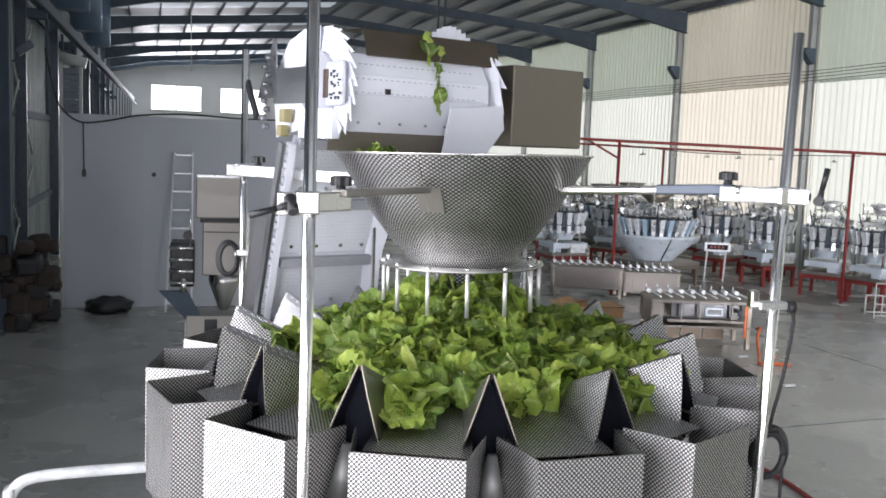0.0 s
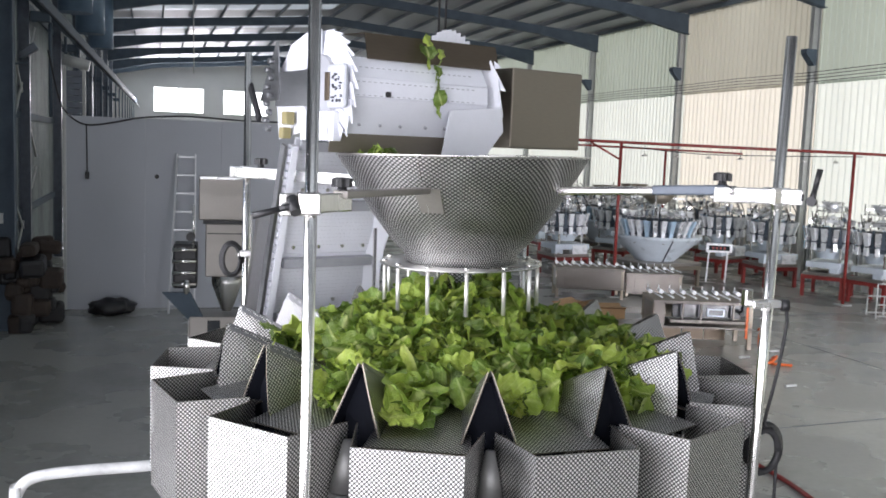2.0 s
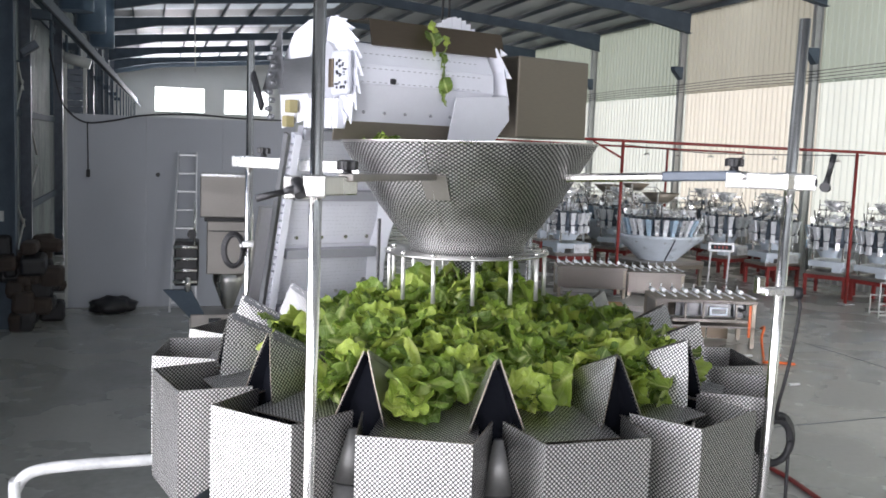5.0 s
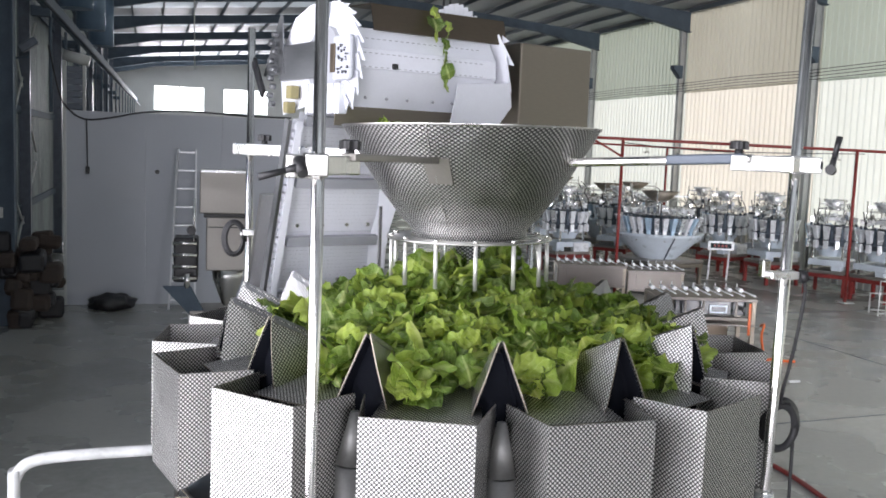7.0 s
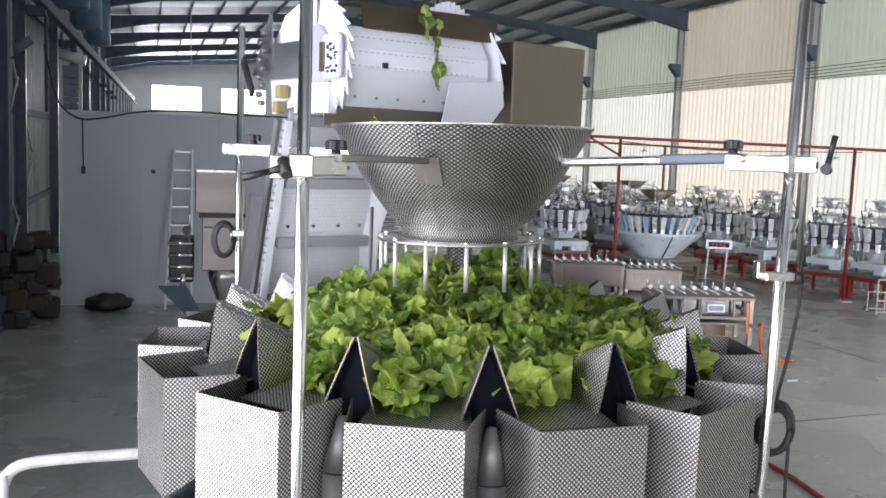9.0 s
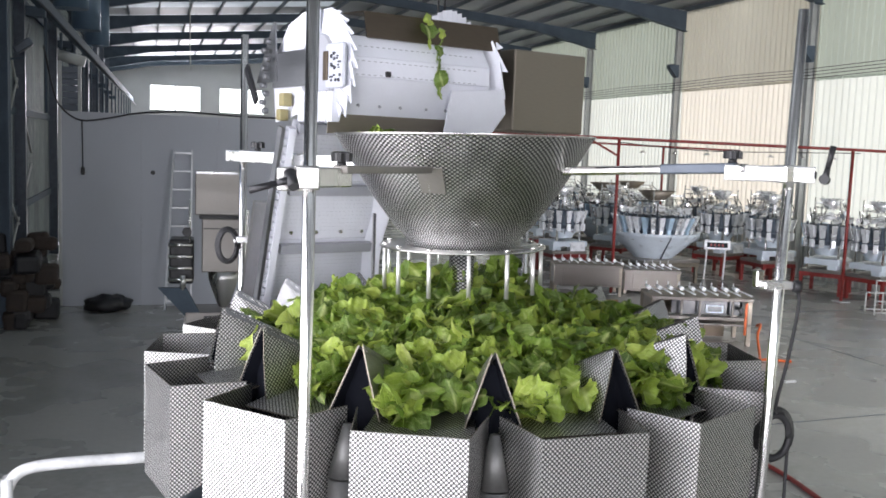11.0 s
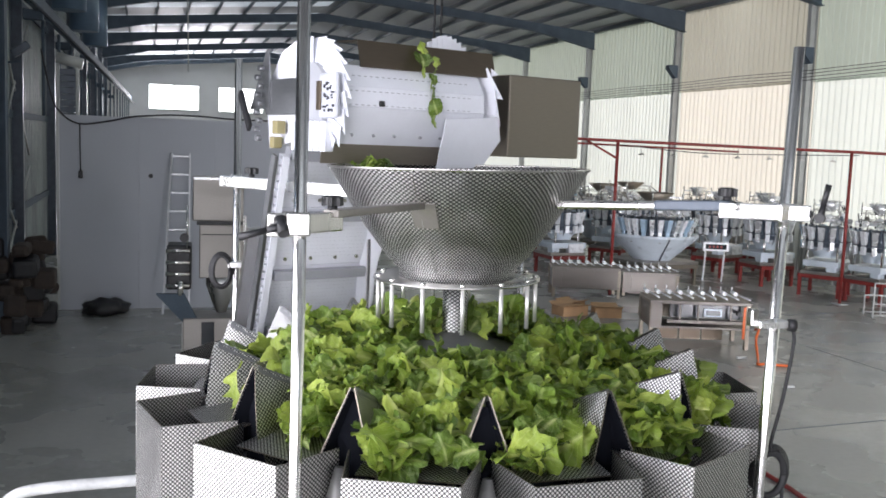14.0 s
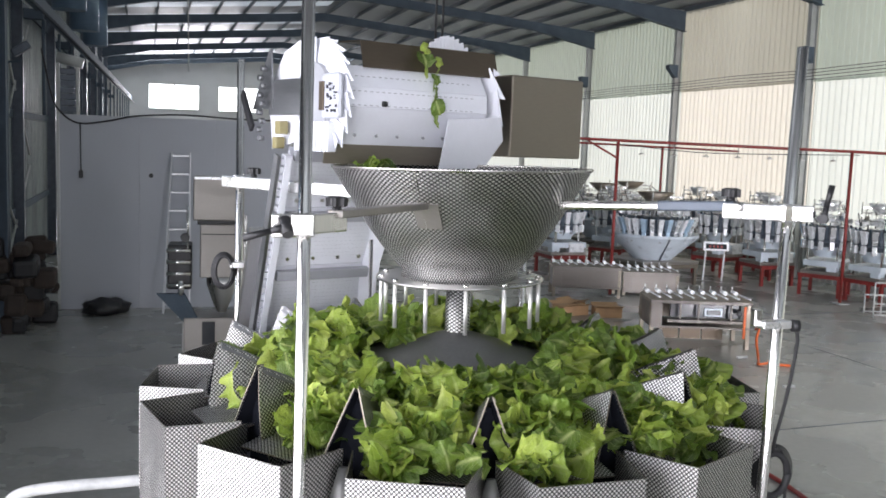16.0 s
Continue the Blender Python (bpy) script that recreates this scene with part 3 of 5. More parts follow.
def bucket_gate():
    """Slanted bottom flap of a bucket."""
    bm = bmesh.new()
    R, w, zb = RFACE, 0.112, TOPZ - 0.27
    plate(bm, [(R - 0.003, -w, zb + 0.012), (R - 0.003, w, zb + 0.012), (R - 0.085, w, zb - 0.085), (R - 0.085, -w, zb - 0.085)], 0.003)
    plate(bm, [(R - 0.085, -w, zb - 0.085), (R - 0.085, w, zb - 0.085), (R - 0.165, w, zb + 0.05), (R - 0.165, -w, zb + 0.05)], 0.003)
    return bm


def turn(deg):
    return pose(0, 0, 0, 0, 0, deg)


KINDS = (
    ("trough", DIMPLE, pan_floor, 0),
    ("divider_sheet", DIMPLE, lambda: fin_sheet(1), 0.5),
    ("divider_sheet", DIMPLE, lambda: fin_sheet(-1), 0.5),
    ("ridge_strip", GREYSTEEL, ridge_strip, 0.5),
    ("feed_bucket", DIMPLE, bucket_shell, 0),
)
made = []
for k in range(HEADS):
    for j, (name, mat, make, off) in enumerate(KINDS):
        if k == 0:
            made.append(part(name, make(), mat, weigher, uv=True))
            ob = made[j]
        else:
            ob = again(made[j], weigher)
        ob.matrix_basis = turn(PHASE + STEP * (k + off))
    m = turn(PHASE + STEP * k)
    bucket = ob
    if k == 0:
        gate = part("gate", bucket_gate(), GREYSTEEL, bucket, "plain steel flap", uv=True)
        hook = bmesh.new()
        rod(hook, (0.63, -0.03, 1.80), (0.63, 0.03, 1.80), 0.012)
        box(hook, (0.645, 0.0, 1.86), (0.02, 0.05, 0.12), 0.004)
        hanger = part("hanger", hook, CHROME, bucket, "bright hanger bracket")
        lower = bmesh.new()
        box(lower, (0.70, 0, 1.56), (0.13, 0.19, 0.22), 0.004)
        lowb = part("weigh_bucket", lower, DIMPLE, weigher, uv=True)
        lowb.matrix_basis = m
        drv = bmesh.new()
        box(drv, (0.49, 0, 1.86), (0.16, 0.15, 0.30), 0.008)
        drive = part("drive_box", drv, DARKIN, weigher, "dark drive housing")
        drive.matrix_basis = m
    else:
        again(gate, bucket)
        again(hanger, bucket)
        again(lowb, weigher, m)
        again(drive, weigher, m)

# round pillars between the buckets
for k in range(HEADS):
    m = turn(PHASE + STEP * (k + 0.5))
    if k == 0:
        bm = brod((0.70, 0, 1.50), (0.70, 0, 1.95), 0.036, seg=18)
        rod(bm, (0.70, 0, 1.95), (0.69, 0, 2.06), 0.036, 0.010, seg=18)
        pil = part("pillar", bm, DARKCONE, weigher, "smooth grey steel pillar")
        pil.matrix_basis = m
    else:
        again(pil, weigher, m)

# black sheets behind each divider hold the shade of its open end
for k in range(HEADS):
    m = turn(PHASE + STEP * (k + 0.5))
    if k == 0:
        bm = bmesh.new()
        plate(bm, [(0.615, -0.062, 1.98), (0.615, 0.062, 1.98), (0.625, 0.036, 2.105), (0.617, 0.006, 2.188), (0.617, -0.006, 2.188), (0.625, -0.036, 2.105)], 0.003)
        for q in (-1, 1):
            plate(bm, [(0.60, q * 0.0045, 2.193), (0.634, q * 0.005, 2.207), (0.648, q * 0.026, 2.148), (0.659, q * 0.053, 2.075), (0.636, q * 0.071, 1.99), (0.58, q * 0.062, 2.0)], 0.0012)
        thr = part("divider_inner", bm, THROAT, weigher, "black sheet that stands for shade inside a divider")
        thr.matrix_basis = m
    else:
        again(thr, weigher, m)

# ---- infeed funnel over the weigher ----
funnel = tagged(group_empty("infeed_funnel", (CX, CY, 0)), "embossed stainless cone hopper hung on three clamp arms", "hopper")
funnel.matrix_basis = Matrix.Translation((CX, CY, 2.45)) @ Matrix.Rotation(radians(-1.0), 4, Vector((0.298, 0.955, 0))) @ Matrix.Translation((0, 0, -2.45))
prof = [(0.348, 2.672), (0.325, 2.632), (0.250, 2.512), (0.190, 2.432), (0.160, 2.404), (0.157, 2.400), (0.158, 2.372), (0.155, 2.372), (0.156, 2.398), (0.187, 2.430), (0.247, 2.512), (0.322, 2.632), (0.345, 2.672), (0.348, 2.672)]
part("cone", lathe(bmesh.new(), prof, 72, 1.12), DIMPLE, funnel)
part("rim", lathe(bmesh.new(), [(0.350, 2.674), (0.350, 2.668), (0.343, 2.668), (0.343, 2.674), (0.350, 2.674)], 72), STEEL, funnel)
part("ring_plate", lathe(bmesh.new(), [(0.150, 2.378), (0.226, 2.378), (0.226, 2.373), (0.150, 2.373), (0.150, 2.378)], 64), STEEL, funnel, "flat polished ring")
a = radians(233)
bm = bmesh.new()
tube(bm, [((r + 0.0015) * math.cos(a), (r + 0.0015) * math.sin(a), z) for r, z in prof[:5]], 0.0008, 6, 2)
part("weld_seam", bm, STEEL, funnel)
N_RODS = 13
for k in range(N_RODS):
    a = radians(251.5 + 4.4 + 360 / N_RODS * k)
    x, y = 0.214 * math.cos(a), 0.214 * math.sin(a)
    bm = brod((0, 0, 2.258), (0, 0, 2.373), 0.0056, seg=12) if k == 0 else None
    if k == 0:
        r0 = part("rod", bm, PIN, funnel)
        r0.matrix_basis = pose(x, y, 0)
        n0 = part("nut", brod((0, 0, 2.378), (0, 0, 2.385), 0.0075, seg=6), CHROME, r0)
    else:
        rr = again(r0, funnel, pose(x, y, 0))
        again(n0, rr)


# ---- clamp stands that hold the funnel ----
def knob(parent, p, r=0.022):
    bm = bmesh.new()
    rod(bm, (0, 0, 0), (0, 0, 0.012), 0.011, 0.009, 12)
    star = [(r * (1.0 if k % 4 < 2 else 0.78) * math.cos(math.pi / 12 * k), r * (1.0 if k % 4 < 2 else 0.78) * math.sin(math.pi / 12 * k)) for k in range(24)]
    low = [bm.verts.new((x, y, 0.011)) for x, y in star]
    top = [bm.verts.new((x, y, 0.028)) for x, y in star]
    cap = [bm.verts.new((x * 0.6, y * 0.6, 0.031)) for x, y in star]
    for k in range(24):
        j = (k + 1) % 24
        bm.faces.new((low[k], low[j], top[j], top[k]))
        bm.faces.new((top[k], top[j], cap[j], cap[k]))
    bm.faces.new(cap)
    bm.faces.new(low[::-1])
    o = part("star_knob", bm, BLACK, parent, "black star knob")
    o.matrix_basis = pose(*p)
    return o


def lever(parent, p, d):
    p, d = Vector(p), Vector(d)
    bm = bmesh.new()
    n = d.normalized()
    rod(bm, p - n.orthogonal() * 0.014, p + n.orthogonal() * 0.014, 0.011, 0.011, 14)
    rod(bm, p, p + d * 0.35, 0.0085, 0.006, 12)
    rod(bm, p + d * 0.35, p + d, 0.006, 0.0072, 12)
    return part("clamp_lever", bm, BLACK, parent, "black clamp lever")


def stand(px, py, ztop, label, lean=0.0):
    s = tagged(group_empty("clamp_stand", (0, 0, 0)), label, "stand", group="clamp stands round the weigher")
    part("post", brod((px - lean * (2.45 - 1.06), py, 1.06), (px + lean * (ztop - 2.45), py, ztop), 0.0125, seg=24), CHROME, s)
    part("foot_flange", bbox((px, py, 1.05), (0.12, 0.12, 0.02), 0.004), STEEL, s)
    return s


PLX, PLY, PRX, PRY, PBX, PBY = 0.457, 0.378, 1.544, 0.398, 0.468, 1.80
s1 = stand(PLX, PLY, 2.996, "polished round post with clamp arm and black lever")
part("clamp_block", bbox((PLX - 0.005, PLY, 2.572), (0.045, 0.035, 0.045), 0.004), STEEL, s1)
part("arm", bar((PLX + 0.0, PLY - 0.004, 2.572), (0.55, 0.45, 2.572), 0.038, 0.012), STEEL, s1)
part("strut", bar((0.525, 0.43, 2.588), (0.80, 0.765, 2.584), 0.016, 0.034), DULL, s1, "bent flat bar")
bm = bmesh.new()
plate(bm, [(0.783, 0.798, 2.59), (0.838, 0.757, 2.59), (0.862, 0.790, 2.528), (0.812, 0.828, 2.528)], 0.005)
part("tab", bm, DULL, s1, "welded steel tab")
knob(s1, (0.53, 0.44, 2.592))
part("backing_plate", bbox((PLX - 0.035, PLY + 0.014, 2.568), (0.05, 0.01, 0.045), 0.003), STEEL, s1)
lever(s1, (PLX - 0.035, PLY - 0.012, 2.568), (-0.078, 0.01, -0.022))

s2 = stand(PRX, PRY, 2.972, "polished round post with bright flat clamp bar", 0.02)
part("clamp_block", bbox((PRX, PRY, 2.607), (0.05, 0.045, 0.04), 0.004), WHITEBAR, s2)
part("arm", bar((1.588, 0.362, 2.607), (1.415, 0.455, 2.606), 0.036, 0.02), WHITEBAR, s2, "bright flat bar")
part("strut", bar((1.46, 0.432, 2.616), (1.175, 0.80, 2.59), 0.022, 0.036, 0.007), STEEL, s2, "polished bent bar")
part("inlay", bar((1.445, 0.448, 2.6165), (1.335, 0.59, 2.6065), 0.0235, 0.0385, 0.004), DRUM, s2, "dark grey slide inlay")
bm = bmesh.new()
plate(bm, [(1.178, 0.80, 2.595), (1.20, 0.835, 2.595), (1.135, 0.86, 2.53), (1.115, 0.83, 2.53)], 0.004)
part("tab", bm, STEEL, s2, "welded steel tab")
part("slot_mark", bar((1.585, 0.3535, 2.607), (1.579, 0.3565, 2.607), 0.018, 0.004), BLACK, s2, "small dark marking")
knob(s2, (1.44, 0.462, 2.626))
lever(s2, (1.606, 0.352, 2.598), (0.012, -0.006, 0.075))
part("lower_clamp", bbox((1.515, 0.375, 2.358), (0.075, 0.03, 0.018), 0.003), WHITEBAR, s2)
part("sensor", brod((1.57, 0.36, 2.356), (1.555, 0.365, 2.356), 0.014, seg=12), BLACK, s2, "black sensor head")
part("sensor_bracket", bbox((1.475, 0.385, 2.372), (0.02, 0.02, 0.04), 0.003), STEEL, s2)
part("foot_collar", brod((PRX - 0.013, PRY, 1.80), (PRX - 0.013, PRY, 1.842), 0.021, seg=20), WHITEBAR, s2)

s3 = stand(PBX, PBY, 2.985, "polished round rear post with bright flat bar")
part("arm", bar((0.412, 1.775, 2.588), (0.742, 1.305, 2.586), 0.036, 0.012), WHITEBAR, s3, "bright flat bar")
part("clamp_block", bbox((PBX, PBY - 0.01, 2.588), (0.045, 0.045, 0.04), 0.004), WHITEBAR, s3)
knob(s3, (0.50, 1.665, 2.606))
part("lower_clamp", bbox((PBX + 0.005, PBY - 0.02, 2.31), (0.07, 0.03, 0.02), 0.003), WHITEBAR, s3)
bm = bmesh.new()
tube(bm, [(PBX + 0.03, PBY - 0.03, 2.31), (PBX + 0.06, PBY - 0.04, 2.325), (PBX + 0.10, PBY - 0.04, 2.345), (PBX + 0.115, PBY - 0.05, 2.34)], 0.006, 8)
part("sensor_bracket", bm, STEEL, s3)
part("sensor", brod((PBX + 0.10, PBY - 0.05, 2.34), (PBX + 0.125, PBY - 0.05, 2.345), 0.013), BLACK, s3)
coil = bmesh.new()
for j in range(3):
    tube(coil, [(PBX - 0.05 + (0.028 + 0.004 * j) * math.cos(a), PBY - 0.03 + 0.006 * j, 2.29 + (0.05 + 0.004 * j) * math.sin(a)) for a in np.linspace(0, 2 * math.pi, 13)], 0.006, 6, 2)
part("cable_coil", coil, RUBBER, s3, "looped black cable")
part("cable", tube(bmesh.new(), [(PBX + 0.02, PBY - 0.03, 2.30), (PBX + 0.03, PBY - 0.03, 2.2), (PBX - 0.01, PBY - 0.03, 2.05), (PBX - 0.015, PBY - 0.03, 1.6), (PBX - 0.015, PBY - 0.03, 1.1)], 0.004, 6), RUBBER, s3)

# cable and coil on the near stand
coil = bmesh.new()
for j in range(4):
    tube(coil, [(1.585 + 0.003 * j + (0.042 + 0.003 * j) * math.cos(a), 0.43 + 0.006 * j, 1.985 + (0.052 + 0.003 * j) * math.sin(a)) for a in np.linspace(0, 2 * math.pi, 15)], 0.009, 6, 2)
part("cable_coil", coil, RUBBER, s2, "coiled black cable")
part("cable", tube(bmesh.new(), [(1.562, 0.37, 2.35), (1.578, 0.37, 2.32), (1.575, 0.39, 2.18), (1.566, 0.41, 2.06), (1.60, 0.425, 2.045), (1.622, 0.43, 1.98), (1.625, 0.43, 1.86), (1.628, 0.43, 1.5), (1.61, 0.43, 1.08)], 0.0045, 6), RUBBER, s2)

# ---- inclined feed conveyor behind the funnel ----
OX, OY, OZ, CANG, W = 0.64, 1.315, 2.85, 17.3, 0.50
WI = 0.35
conv = tagged(group_empty("feed_conveyor", (OX, OY, OZ), CANG), "steep white belt conveyor with fanned side plates at its head", "conveyor")


def strip(pts, x0, x1, t=0.004):
    """A sheet swept across the belt along rows of back and height."""
    bm = bmesh.new()
    for (y0, z0), (y1, z1) in zip(pts, pts[1:]):
        plate(bm, [(x0, y0, z0), (x1, y0, z0), (x1, y1, z1), (x0, y1, z1)], t)
    return bm


part("hood", strip([(0.02, 0.165), (-0.10, 0.16), (-0.12, 0.088)], 0.075, W + 0.05), HOOD, conv, "brown-tinted steel hood plate")
segs = [(-0.105, 0.09), (-0.145, 0.03), (-0.148, -0.022), (-0.125, -0.06), (-0.085, -0.125)]
for a, b in zip(segs, segs[1:]):
    part("belt_segment", strip([a, b], 0.01, W - 0.01), BELT, conv)
part("steel_lip", strip([(-0.082, -0.127), (-0.075, -0.182)], -0.02, W - 0.12), SATIN, conv, "dull steel lip")
# dashed stitch rows on the belt
for y, z, ty, tz in ((-0.128, 0.062, -0.55, 0.83), (-0.150, 0.02, -1, 0.1), (-0.151, -0.018, -1, -0.1)):
    bm = bmesh.new()
    for k in range(22):
        x = 0.03 + 0.0192 * k
        box(bm, (x, y - 0.0012, z), (0.0085, 0.002, 0.0022))
    tagged(part("stitch_row", bm, BELTGREY, conv, "dashed dark row"), kind="stuff")
for k, x in enumerate((0.06, 0.13, 0.20, 0.29, 0.36)):
    part("bolt", brod((x, -0.108, -0.1), (x, -0.1125, -0.1025), 0.0042, seg=8), BELTGREY, conv)
part("clip", bbox((0.13, -0.152, -0.012), (0.018, 0.01, 0.016), 0.003), BLACK, conv)
bm = bmesh.new()
rod(bm, (-0.02, 0.0, 0.0), (W + 0.02, 0, 0), 0.10, seg=28)
part("head_drum", bm, BELTGREY, conv)


def fan(xc, sgn, a0, a1, count, rin, rout, lean):
    """Overlapping white side plates round the drum's end, each a tooth with its point trailing."""
    for k in range(count):
        a = radians(a0 + (a1 - a0) * (k + 0.5) / count)
        d = Vector((0, math.cos(a), math.sin(a)))
        tn = Vector((0, -math.sin(a), math.cos(a)))
        hw = math.pi * rout * (a1 - a0) / 360 / count
        o = Vector((xc + sgn * 0.0012 * (k % 3), 0, 0))
        out = Vector((sgn * lean, 0, 0))
        p = [o + d * rin - tn * hw * 0.4, o + d * rout * 0.96 - tn * hw * 1.5 + out * 0.7, o + d * rout * 0.99 - tn * hw * 0.2 + out, o + d * (rout * 1.0) + tn * hw * 1.3 + out * 1.5, o + d * rout * 0.86 + tn * hw * 0.9 + out, o + d * rin + tn * hw * 0.4]
        bm = bmesh.new()
        plate(bm, p, 0.003)
        part("side_plate", bm, BELT, conv)


fan(-0.012, 1, 80, 262, 11, 0.02, 0.172, 0.022)
for k in range(11):
    part("fringe_plate", bbox((-0.03 + 0.001 * (k % 2), -0.09 + 0.0135 * k, -0.108), (0.03, 0.0095, 0.085), 0.003, pose(0, 0, 0, 0, 0, 14)), BELT, conv)
fan(W, 1, 60, 250, 7, 0.06, 0.165, 0.03)
# white sidewall that runs back from the head to the bend
bm = bmesh.new()
plate(bm, [(-0.012, 0.0, 0.172), (-0.012, 0.10, 0.168), (-0.012, 0.20, 0.14), (-0.012, 0.27, 0.07), (-0.012, 0.30, -0.03), (-0.012, 0.28, -0.15), (-0.012, 0.20, -0.14), (-0.012, 0.12, -0.125), (-0.012, 0.0, -0.13)], 0.004)
part("side_wall", bm, BELT, conv, "plain white belt sidewall")
bm = bmesh.new()
plate(bm, [(W - 0.16, -0.165, -0.045), (W + 0.03, -0.168, -0.03), (W + 0.055, -0.15, -0.10), (W + 0.0, -0.13, -0.185), (W - 0.165, -0.13, -0.19)], 0.004)
part("end_flap", bm, BELT, conv, "white flap at the belt's edge")
for k in range(8):
    x0 = W - 0.10 + 0.0185 * k
    z1 = 0.175 + 0.045 * math.sin(0.5 + 0.33 * k)
    bm = bmesh.new()
    plate(bm, [(x0, 0.03 - 0.002 * (k % 2), 0.15), (x0 + 0.0175, 0.03 - 0.002 * (k % 2), 0.15), (x0 + 0.0175, 0.035, z1 + 0.004), (x0, 0.035, z1)], 0.004)
    part("top_slat", bm, BELT, conv, "white slat at the belt's edge")
# left side frame with bearing block
part("side_frame", bbox((-0.03, 0.13, 0.005), (0.012, 0.26, 0.105), 0.003), GREYSTEEL, conv)
part("bearing_block", bbox((-0.014, -0.112, 0.004), (0.02, 0.10, 0.125), 0.010), BLOCK, conv, "white bearing block with dark print")
bm = bmesh.new()
rng = random.Random(4)
for k in range(26):
    box(bm, (-0.0255, -0.158 + rng.random() * 0.06, -0.045 + rng.random() * 0.09), (0.002, 0.009, 0.003 + 0.006 * rng.random()))
tagged(part("print_bars", bm, PRINT, conv), kind="stuff")
part("bearing_hole", bbox((-0.026, -0.072, 0.004), (0.006, 0.026, 0.08), 0.002), HOOD, conv)
part("slide_block", bbox((-0.035, 0.165, -0.085), (0.03, 0.035, 0.04), 0.004), YELLOW, conv, "yellowed nylon block")
part("slide_block", bbox((-0.035, 0.185, -0.13), (0.03, 0.03, 0.035), 0.004), YELLOW, conv, "yellowed nylon block")
bm = bmesh.new()
plate(bm, [(-0.04, 0.235, 0.15), (-0.04, 0.25, 0.15), (-0.04, 0.37, -0.03), (-0.04, 0.22, -0.03)], 0.004)
part("guard_plate", bm, GREYSTEEL, conv)
bm = bmesh.new()
for k in range(9):
    p = (-0.05, 0.245 + 0.02 * (k % 2) + 0.006 * k * 0.3, 0.09 - 0.026 * k)
    rod(bm, p, (p[0] - 0.018, p[1], p[2]), 0.009, seg=6)
tagged(part("bolts", bm, GREYSTEEL, conv, "row of steel bolts"), kind="stuff")
part("bracket_arm", bar((-0.06, 0.40, 0.02), (-0.07, 0.30, -0.09), 0.03, 0.012), BLACK, conv, "black angled bracket")
# incline
IA = radians(73)
iy, iz = math.cos(IA), -math.sin(IA)


def along(s, back=0.0):
    """A point of the incline, s metres down it."""
    return (0.185 + s * iy + back * math.sin(IA), -0.14 + s * iz + back * math.cos(IA))


L = 2.35
k, s0 = 0, 0.0
while s0 < L - 0.15:
    a, b = along(s0), along(s0 + 0.198)
    part("belt_segment", strip([a, b], 0.0, WI), BELT, conv)
    bm = bmesh.new()
    for j in range(10):
        c = along(s0 + 0.05 + 0.0132 * j, -0.003)
        for i in range(21):
            box(bm, (0.014 + 0.0156 * i + 0.004 * (j % 2), c[0], c[1]), (0.0085, 0.0018, 0.0022))
    tagged(part("stitch_row", bm, BELTGREY, conv), kind="stuff")
    c0, c1 = along(s0 + 0.005, -0.018), along(s0 + 0.036, -0.018)
    part("cleat", strip([c0, c1], 0.01, WI - 0.01, 0.02), BELTGREY, conv, "grey cross cleat")
    for x in (0.05, 0.14, 0.23, 0.31):
        c = along(s0 - 0.025, -0.004)
        part("bolt", brod((x, c[0], c[1]), (x, c[0] - 0.006, c[1]), 0.006, seg=8), STEEL, conv)
    s0 += 0.2
    k += 1
for x, wd, mt in ((-0.014, 0.022, BELT), (-0.046, 0.010, GREYSTEEL)):
    c0, c1 = along(0.02, -0.012), along(L, -0.012)
    part("side_rail", strip([c0, c1], x - wd / 2, x + wd / 2, 0.03), mt, conv)
bm = bmesh.new()
for k in range(92):
    c = along(0.04 + 0.025 * k, -0.03)
    box(bm, (-0.029, c[0], c[1]), (0.013, 0.012, 0.017))
tagged(part("edge_chain", bm, BELT, conv, "white plastic chain along the belt's edge"), kind="stuff")
# wavy white right sidewall
bm = bmesh.new()
n = 30
last = None
for k in range(n + 1):
    a = along(0.25 + (L - 0.25) * k / n, -0.012)
    xa = WI - 0.02 + 0.006 * math.sin(k * 1.9)
    row = [bm.verts.new(p) for p in ((xa, a[0], a[1]), (xa + 0.05, a[0] - 0.03, a[1]), (xa + 0.054, a[0] - 0.028, a[1]), (xa + 0.006, a[0] + 0.004, a[1]))]
    if last:
        for j in range(4):
            bm.faces.new((last[j], last[(j + 1) % 4], row[(j + 1) % 4], row[j]))
    last = row
part("side_wall", bm, BELT, conv, "wavy white belt sidewall")
c0, c1 = along(0.3, 0.09), along(L, 0.09)
part("back_frame", strip([c0, c1], -0.05, WI + 0.03, 0.02), STEEL, conv)
part("tail_box", bbox((W / 2, along(L)[0] + 0.1, along(L)[1] - 0.1), (W + 0.1, 0.5, 0.3), 0.01), STEEL, conv)
for x in (0.03, WI - 0.03):
    for y in (0.95, 1.3):
        part("leg", bbox((x, y, -OZ + 0.7), (0.05, 0.05, 1.4), 0.004), STEEL, conv)
part("cross_bar", bar((0.03, 0.95, -1.5), (WI - 0.03, 0.95, -1.5), 0.05, 0.04), STEEL, conv)
# drive cabinet at the right end of the drum
part("drive_cabinet", bbox((W + 0.295, 0.03, -0.02), (0.305, 0.22, 0.26), 0.005), SATIN, conv, "plain dull stainless drive box")
# black box stands in for the shade beside the cabinet
part("cabinet_gap", bbox((W + 0.078, 0.06, -0.01), (0.05, 0.15, 0.20), 0.004), BLACK, conv)
part("cabinet_bracket", bbox((W + 0.06, 0.05, -0.135), (0.12, 0.12, 0.02), 0.003), STEEL, conv)
